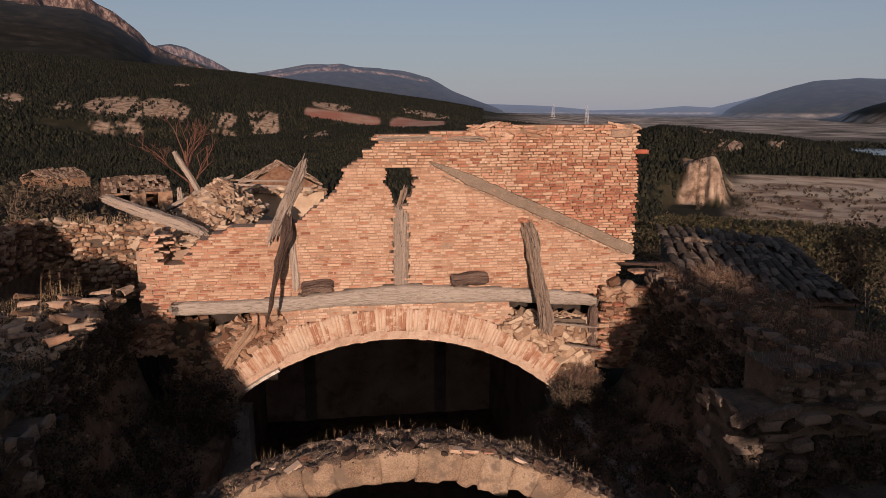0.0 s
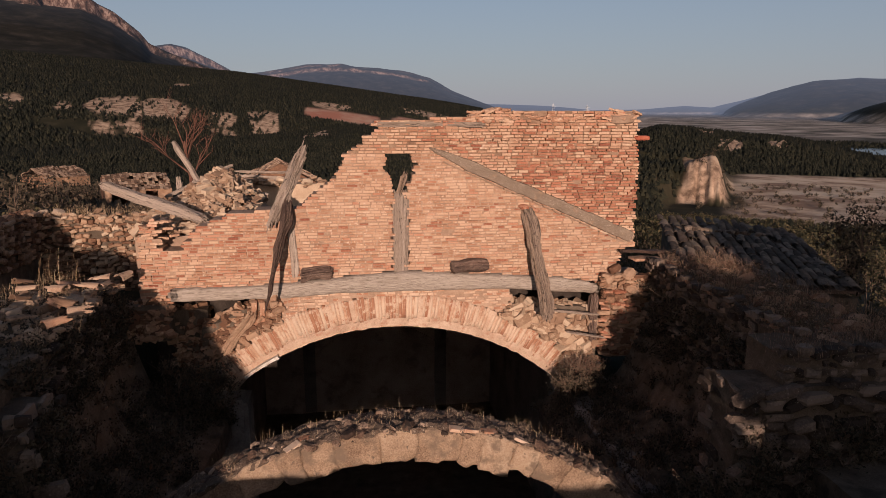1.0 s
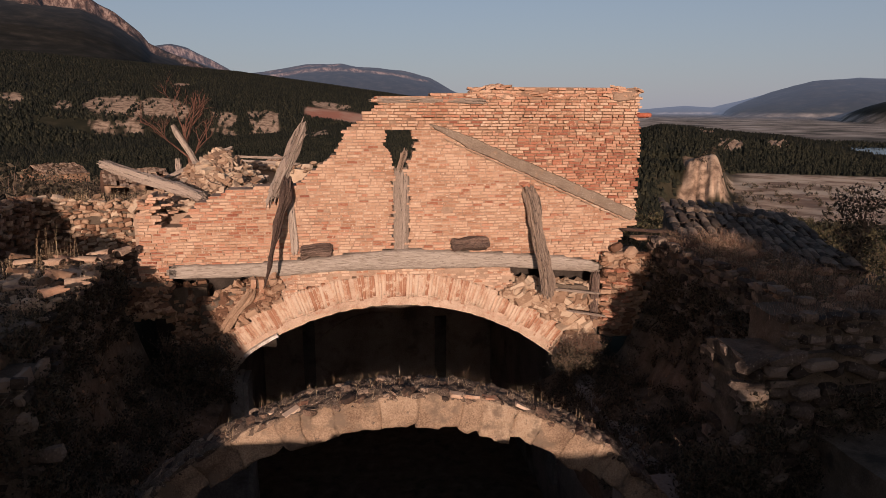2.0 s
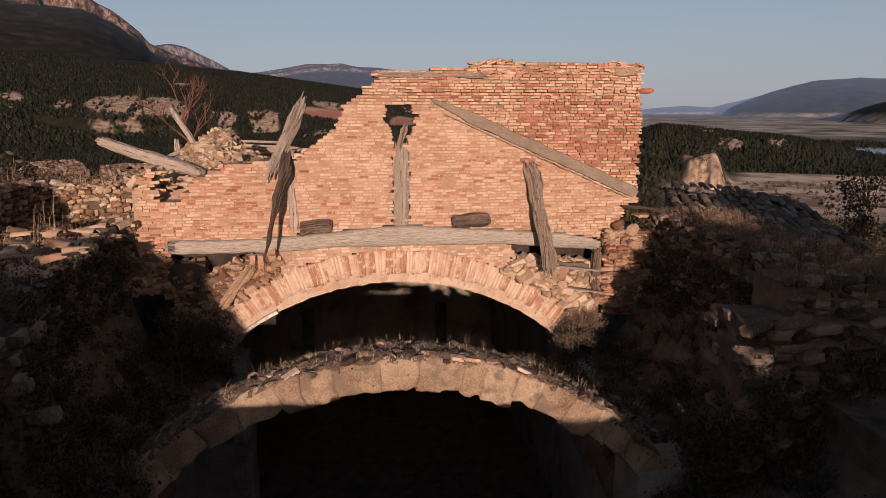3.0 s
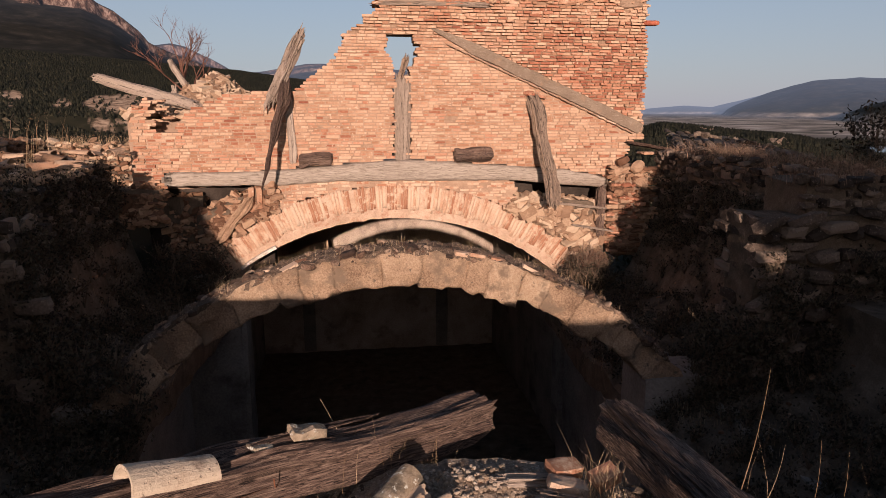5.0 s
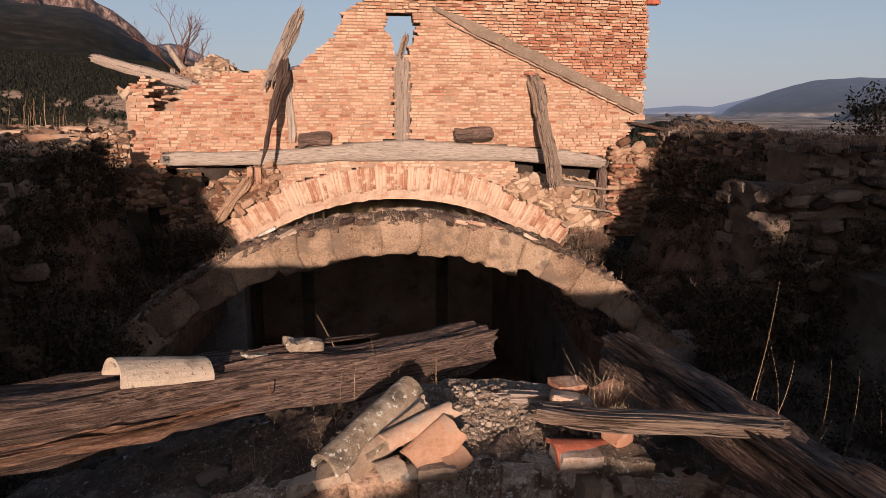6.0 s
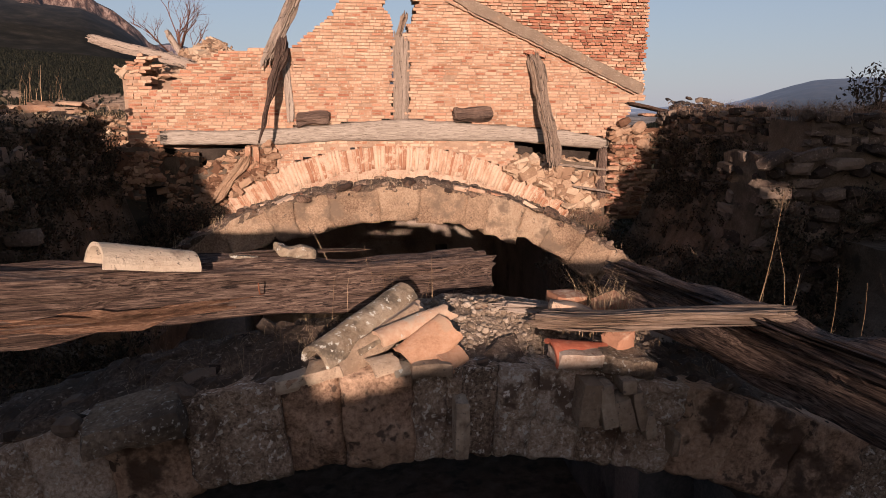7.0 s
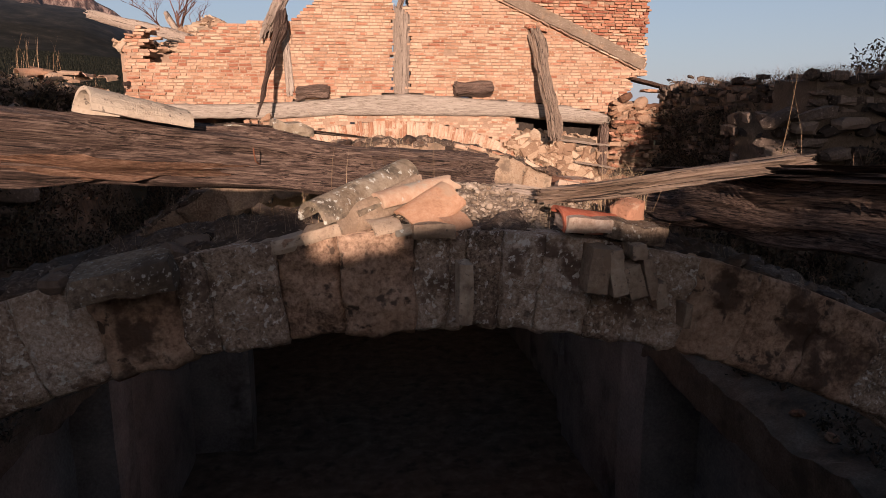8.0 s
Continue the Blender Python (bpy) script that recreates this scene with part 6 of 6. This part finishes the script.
s.lump(fn, (10, 14, 1), 0, 0.04, 2)
part("core", s, MORTAR, heap)
for i, (p, q) in enumerate((((-4.7, 18.6, 9.0), (-3.2, 19.7, 9.72)), ((-4.5, 18.4, 8.95), (-3.3, 19.2, 9.5)), ((-5.0, 19.4, 8.3), (-4.2, 19.6, 9.3)), ((-3.2, 19.3, 9.05), (-2.2, 19.2, 8.95)))):
    timber("roof_batten", p, q, 0.12, 0.09, "split grey batten leaning on the stone heap", "batten", WOOD, seed=40 + i, step=0.12)
for i, (p, q) in enumerate((((-3.9, 23.3, 9.12), (-1.6, 23.0, 9.0)), ((-3.7, 23.5, 9.22), (-2.0, 23.7, 9.15)), ((-3.5, 23.0, 8.98), (-1.2, 23.5, 8.92)))):
    timber("roof_batten", p, q, 0.14, 0.08, "grey split batten lying on the broken room wall", "batten", WOOD, seed=60 + i, step=0.12)
stones("room_wall_stones", "pale stones tumbled along the broken room wall", [(rng.uniform(-3.7, -0.8), rng.uniform(23.0, 23.7), 8.8 + rng.uniform(-0.1, 0.1)) for _ in range(50)], 146, PALE_RUBBLE, 0.12, 0.4)
timber("room_post", (-4.5, 19.2, 8.1), (-4.51, 19.26, 9.42), 0.16, 0.16, "short grey post standing in the fallen room", "post", WOOD, seed=46, step=0.12)


def build_bare_tree():
    tree = thing("bare_tree", "leafless reddish-brown tree leaning behind the ruin", "tree", (-4.4, 21.6, 8.0))
    trunk, twigs = Shape(), Shape()
    rng = rng_of(131)

    def limb(shape, p, q, r0, r1):
        d = (q - p).normalized()
        a = d.orthogonal().normalized()
        b = d.cross(a)
        ring = [(math.cos(t), math.sin(t)) for t in (0, 1.26, 2.51, 3.77, 5.03)]
        shape.add([p + (a * c + b * s) * r0 for c, s in ring] + [q + (a * c + b * s) * r1 for c, s in ring],
                  [(i, (i + 1) % 5, 5 + (i + 1) % 5, 5 + i) for i in range(5)])

    def grow(p, d, length, r, level):
        q = p + d * length
        limb(trunk if level < 2 else twigs, p, q, r, r * 0.62)
        if level > 4:
            return
        for _ in range(rng.choice((2, 3)) if level else 5):
            t = rng.uniform(0.45, 1.0)
            nd = (d + Vector((rng.gauss(0, 0.55), rng.gauss(0, 0.5), rng.gauss(0.3, 0.3)))).normalized()
            grow(p + d * length * t, nd, length * rng.uniform(0.55, 0.8), r * 0.55, level + 1)
    grow(Vector((-4.72, 21.9, 8.3)), Vector((-0.10, 0.05, 1)).normalized(), 1.45, 0.06, 0)
    part("trunk", trunk, RED_TWIG, tree)
    part("crown", twigs, RED_TWIG, tree)


build_bare_tree()
timber("leaning_beam", (-5.2, 21.9, 10.25), (-4.1, 21.4, 8.4), 0.14, 0.16, "reddish split beam leaning against the heap", "beam", WOOD, seed=47, step=0.1)


def build_house(name, label, c, w, d, base, eave, ridge, turn, seed, mat=PALE_RUBBLE, holes=(), tiles=True, gables=False):
    """A small ruined house: walls with real openings, a pitched roof of tile rows and its gables."""
    rng = rng_of(seed)
    house = thing(name, label, "house", (c[0], c[1], base))
    rot = Matrix.Translation((c[0], c[1], 0)) @ Matrix.Rotation(radians(turn), 4, "Z")

    def put(nm, shape, m, lab=""):
        shape.v = [tuple(rot @ Vector(v)) for v in shape.v]
        return part(nm, shape, m, house, lab)
    t = 0.4
    front = Shape()
    cuts = sorted(holes)
    x = -w / 2
    for a, b, z0, z1 in cuts + [(w / 2, w / 2, eave, eave)]:
        if a - x > 0.05:
            front.block(((x + a) / 2, -d / 2, (base + eave) / 2), (a - x, t, eave - base), None, 0, 0.05, (3, 1, 4), 1.5, seed)
        if b > a:
            front.block(((a + b) / 2, -d / 2, (base + z0) / 2), (b - a, t, z0 - base), None, 0, 0.03, (2, 1, 2), 1.5, seed)
            if eave - z1 > 0.05:
                front.block(((a + b) / 2, -d / 2, (z1 + eave) / 2), (b - a, t, eave - z1), None, 0, 0.02, (2, 1, 1), 1.5, seed)
        x = b
    put("front_wall", front, mat)
    s = Shape()
    s.block((0, d / 2, (base + eave) / 2), (w, t, eave - base), None, 0, 0.05, (4, 1, 4), 1.5, seed + 1)
    put("back_wall", s, mat)
    for sx in (-1, 1):
        s = Shape()
        s.block((sx * (w / 2 - t / 2), 0, (base + eave) / 2), (t, d, eave - base), None, 0, 0.05, (1, 4, 4), 1.5, seed + 2)
        put("side_wall", s, mat)
    for sx in (-1, 1) if gables else ():
        s = Shape()

        def gable_fn(u, v, q):
            up = (ridge - eave) * (1 - abs(v)) * (q + 1) / 2
            return sx * (w / 2 - 0.2) + 0.2 * u, v * d / 2, eave - 0.1 + up
        s.lump(gable_fn, (1, 16, 6), 0, 0.06, 2, seed)
        put("gable_wall", s, mat)
    if tiles:
        s = Shape()
        rows = int((d / 2 + 0.3) / 0.35)
        for side_sign in (-1, 1):
            n = int(w / 0.28)
            for i in range(n):
                for j in range(rows):
                    if rng.random() < 0.12:
                        continue
                    f0, f1 = j / rows, (j + 1.25) / rows
                    y0, y1 = side_sign * f0 * (d / 2 + 0.3), side_sign * f1 * (d / 2 + 0.3)
                    za, zb = ridge + (eave - ridge) * f0, ridge + (eave - ridge) * f1
                    xc = -w / 2 + (i + 0.5) * w / n + rng.gauss(0, 0.03)
                    za, zb = (q + 0.45 * noise.noise(Vector((xc * 0.5, f0 * 2, seed))) for q in (za, zb))
                    s.block((xc, (y0 + y1) / 2, (za + zb) / 2 + 0.1 + rng.gauss(0, 0.03)), (w / n * 0.9, abs(y1 - y0), 0.09),
                            Euler((math.atan2(zb - za, y1 - y0) if side_sign > 0 else -math.atan2(zb - za, y0 - y1), 0, rng.gauss(0, 0.05))))
        put("roof", s, HOUSE_TILE)
    return house


build_house("ruined_house", "small ruined stone house with a sagging tile roof", (-22.6, 76.8), 6.4, 6.0, -2.0, 3.2, 4.5, 22, 141, RUBBLE, ((-2.6, -0.9, 0.9, 3.0), (0.6, 1.8, 0.9, 3.0)), gables=True)
build_house("ruined_house", "low stone house with a tiled roof among scrub", (-48.5, 122), 8.0, 6.0, -1.2, 0.4, 1.9, 55, 142, RUBBLE, holes=((-1.0, 0.2, -1, 0.3),))
build_house("ruined_house", "ruined stone house with a broken pitched roof", (-9.7, 99), 9.0, 10.5, -4.5, 1.3, 4.3, 98, 143, RUBBLE, gables=True)
rng = rng_of(144)
stones("ruin_stones", "tumbled stones of fallen houses among scrub", [(x, y, float(height(np.array([x]), np.array([y]))[0]) + 0.6) for x, y in ((rng.uniform(-16, -5), rng.uniform(29, 40)) for _ in range(60))], 145, PALE_RUBBLE, 0.3, 1.0)


def ground_spots(n, seed, a0, a1, r0, r1, lift=0.0):
    rng = rng_of(seed)
    out = []
    for _ in range(n):
        a, r = radians(rng.uniform(a0, a1)), math.sqrt(rng.uniform(r0 * r0, r1 * r1))
        x, y = r * math.sin(a), r * math.cos(a)
        if -20 < math.degrees(a) < -13 and 16 < r < 76:
            continue
        if (-7 < x < 8.6 and y < 27.4) or (-11.4 < x < -3 and y < 27):
            continue
        out.append((x, y, float(height(np.array([x]), np.array([y]))[0]) + lift))
    return out


BROOM = material("broom_leaf", [(0.020, 0.019, 0.009), (0.042, 0.038, 0.018), (0.078, 0.060, 0.028)], 1.0, 10, 0.85, 0.1, 60, None, piece=0.7)
brush("yard_scrub", "olive scrub round the fallen rooms", ground_spots(170, 151, -30, -2, 16, 40, 0.2), 152, 1.3, 130, 0.10, BROOM, twigs=14)
brush("slope_scrub", "olive and brown scrub below the church", ground_spots(300, 153, 20, 46, 18, 75, 0.1), 154, 1.3, 110, 0.11, BROOM, twigs=12)
brush("slope_bushes", "olive and yellowing bushes on the slope towards the lake", ground_spots(1250, 158, 18, 46, 70, 235, 0.1), 159, 1.8, 70, 0.28, BROOM, twigs=6)
brush("slope_scrub", "dark scrub on the hillside", ground_spots(520, 155, -30, 20, 34, 120, 0.3), 156, 2.0, 80, 0.2, LEAF, twigs=8)
brush("bed_bushes", "small dark bushes along the dry lake edge", ground_spots(260, 161, 28, 45, 220, 400, 0.1), 162, 1.6, 60, 0.3, LEAF, twigs=6)
build_forest("thicket", "dense scrub oak thicket on the near slopes", 157, 12000, 60, 170, [(-0.1, 0.7, 1.5), (0.2, 0.95, 1.2), (0.5, 1.05, 0.7)], 0.5, 1.3, LEAF, 18)


def build_pylon(psi, r, h, seed):
    a = radians(psi)
    x, y = r * math.sin(a), r * math.cos(a)
    z = float(height(np.array([x]), np.array([y]))[0])
    ob = thing("power_pylon", "pale lattice power pylon above the woods", "pylon", (x, y, z), "power pylons")
    STEEL = bpy.data.materials.get("galvanised") or material("galvanised", [(0.30, 0.30, 0.30), (0.42, 0.42, 0.42), (0.50, 0.50, 0.50)], 0.5, 2, 0.5, 0.0, 3)

    def bar(nm, p, q, w=0.22):
        s = Shape()
        d = (Vector(q) - Vector(p))
        side_way = d.orthogonal().normalized() * w
        up = d.cross(side_way).normalized() * w
        s.add([Vector(p) + side_way, Vector(p) + up, Vector(p) - side_way, Vector(p) - up, Vector(q) + side_way, Vector(q) + up, Vector(q) - side_way, Vector(q) - up],
              [(0, 1, 5, 4), (1, 2, 6, 5), (2, 3, 7, 6), (3, 0, 4, 7), (3, 2, 1, 0), (4, 5, 6, 7)])
        part(nm, s, STEEL, ob)
    b, t = 3.2, 0.6
    for sx in (-1, 1):
        for sy in (-1, 1):
            bar("leg", (x + sx * b, y + sy * b, z), (x + sx * t, y + sy * t, z + h))
    for k in range(4):
        f0, f1 = k / 4, (k + 1) / 4
        w0, w1 = b + (t - b) * f0, b + (t - b) * f1
        bar("brace", (x - w0, y - w0, z + h * f0), (x + w1, y - w1, z + h * f1), 0.12)
        bar("brace", (x + w0, y - w0, z + h * f0), (x - w1, y - w1, z + h * f1), 0.12)
    for f, half in ((0.8, 4.5), (0.92, 3.4)):
        bar("crossarm", (x - half, y, z + h * f), (x + half, y, z + h * f), 0.2)


brush("eave_shrub", "dark leafy shrub rising beside the tiled roof", [(12.05 + 0.25 * math.sin(i * 2.4), 14.6 + 0.25 * math.cos(i * 1.9), 6.6 + 0.16 * i) for i in range(12)], 160, 0.62, 110, 0.055, LEAF, twigs=12)
build_pylon(19.6, 1060, 36, 1)
build_pylon(16.9, 1350, 30, 2)
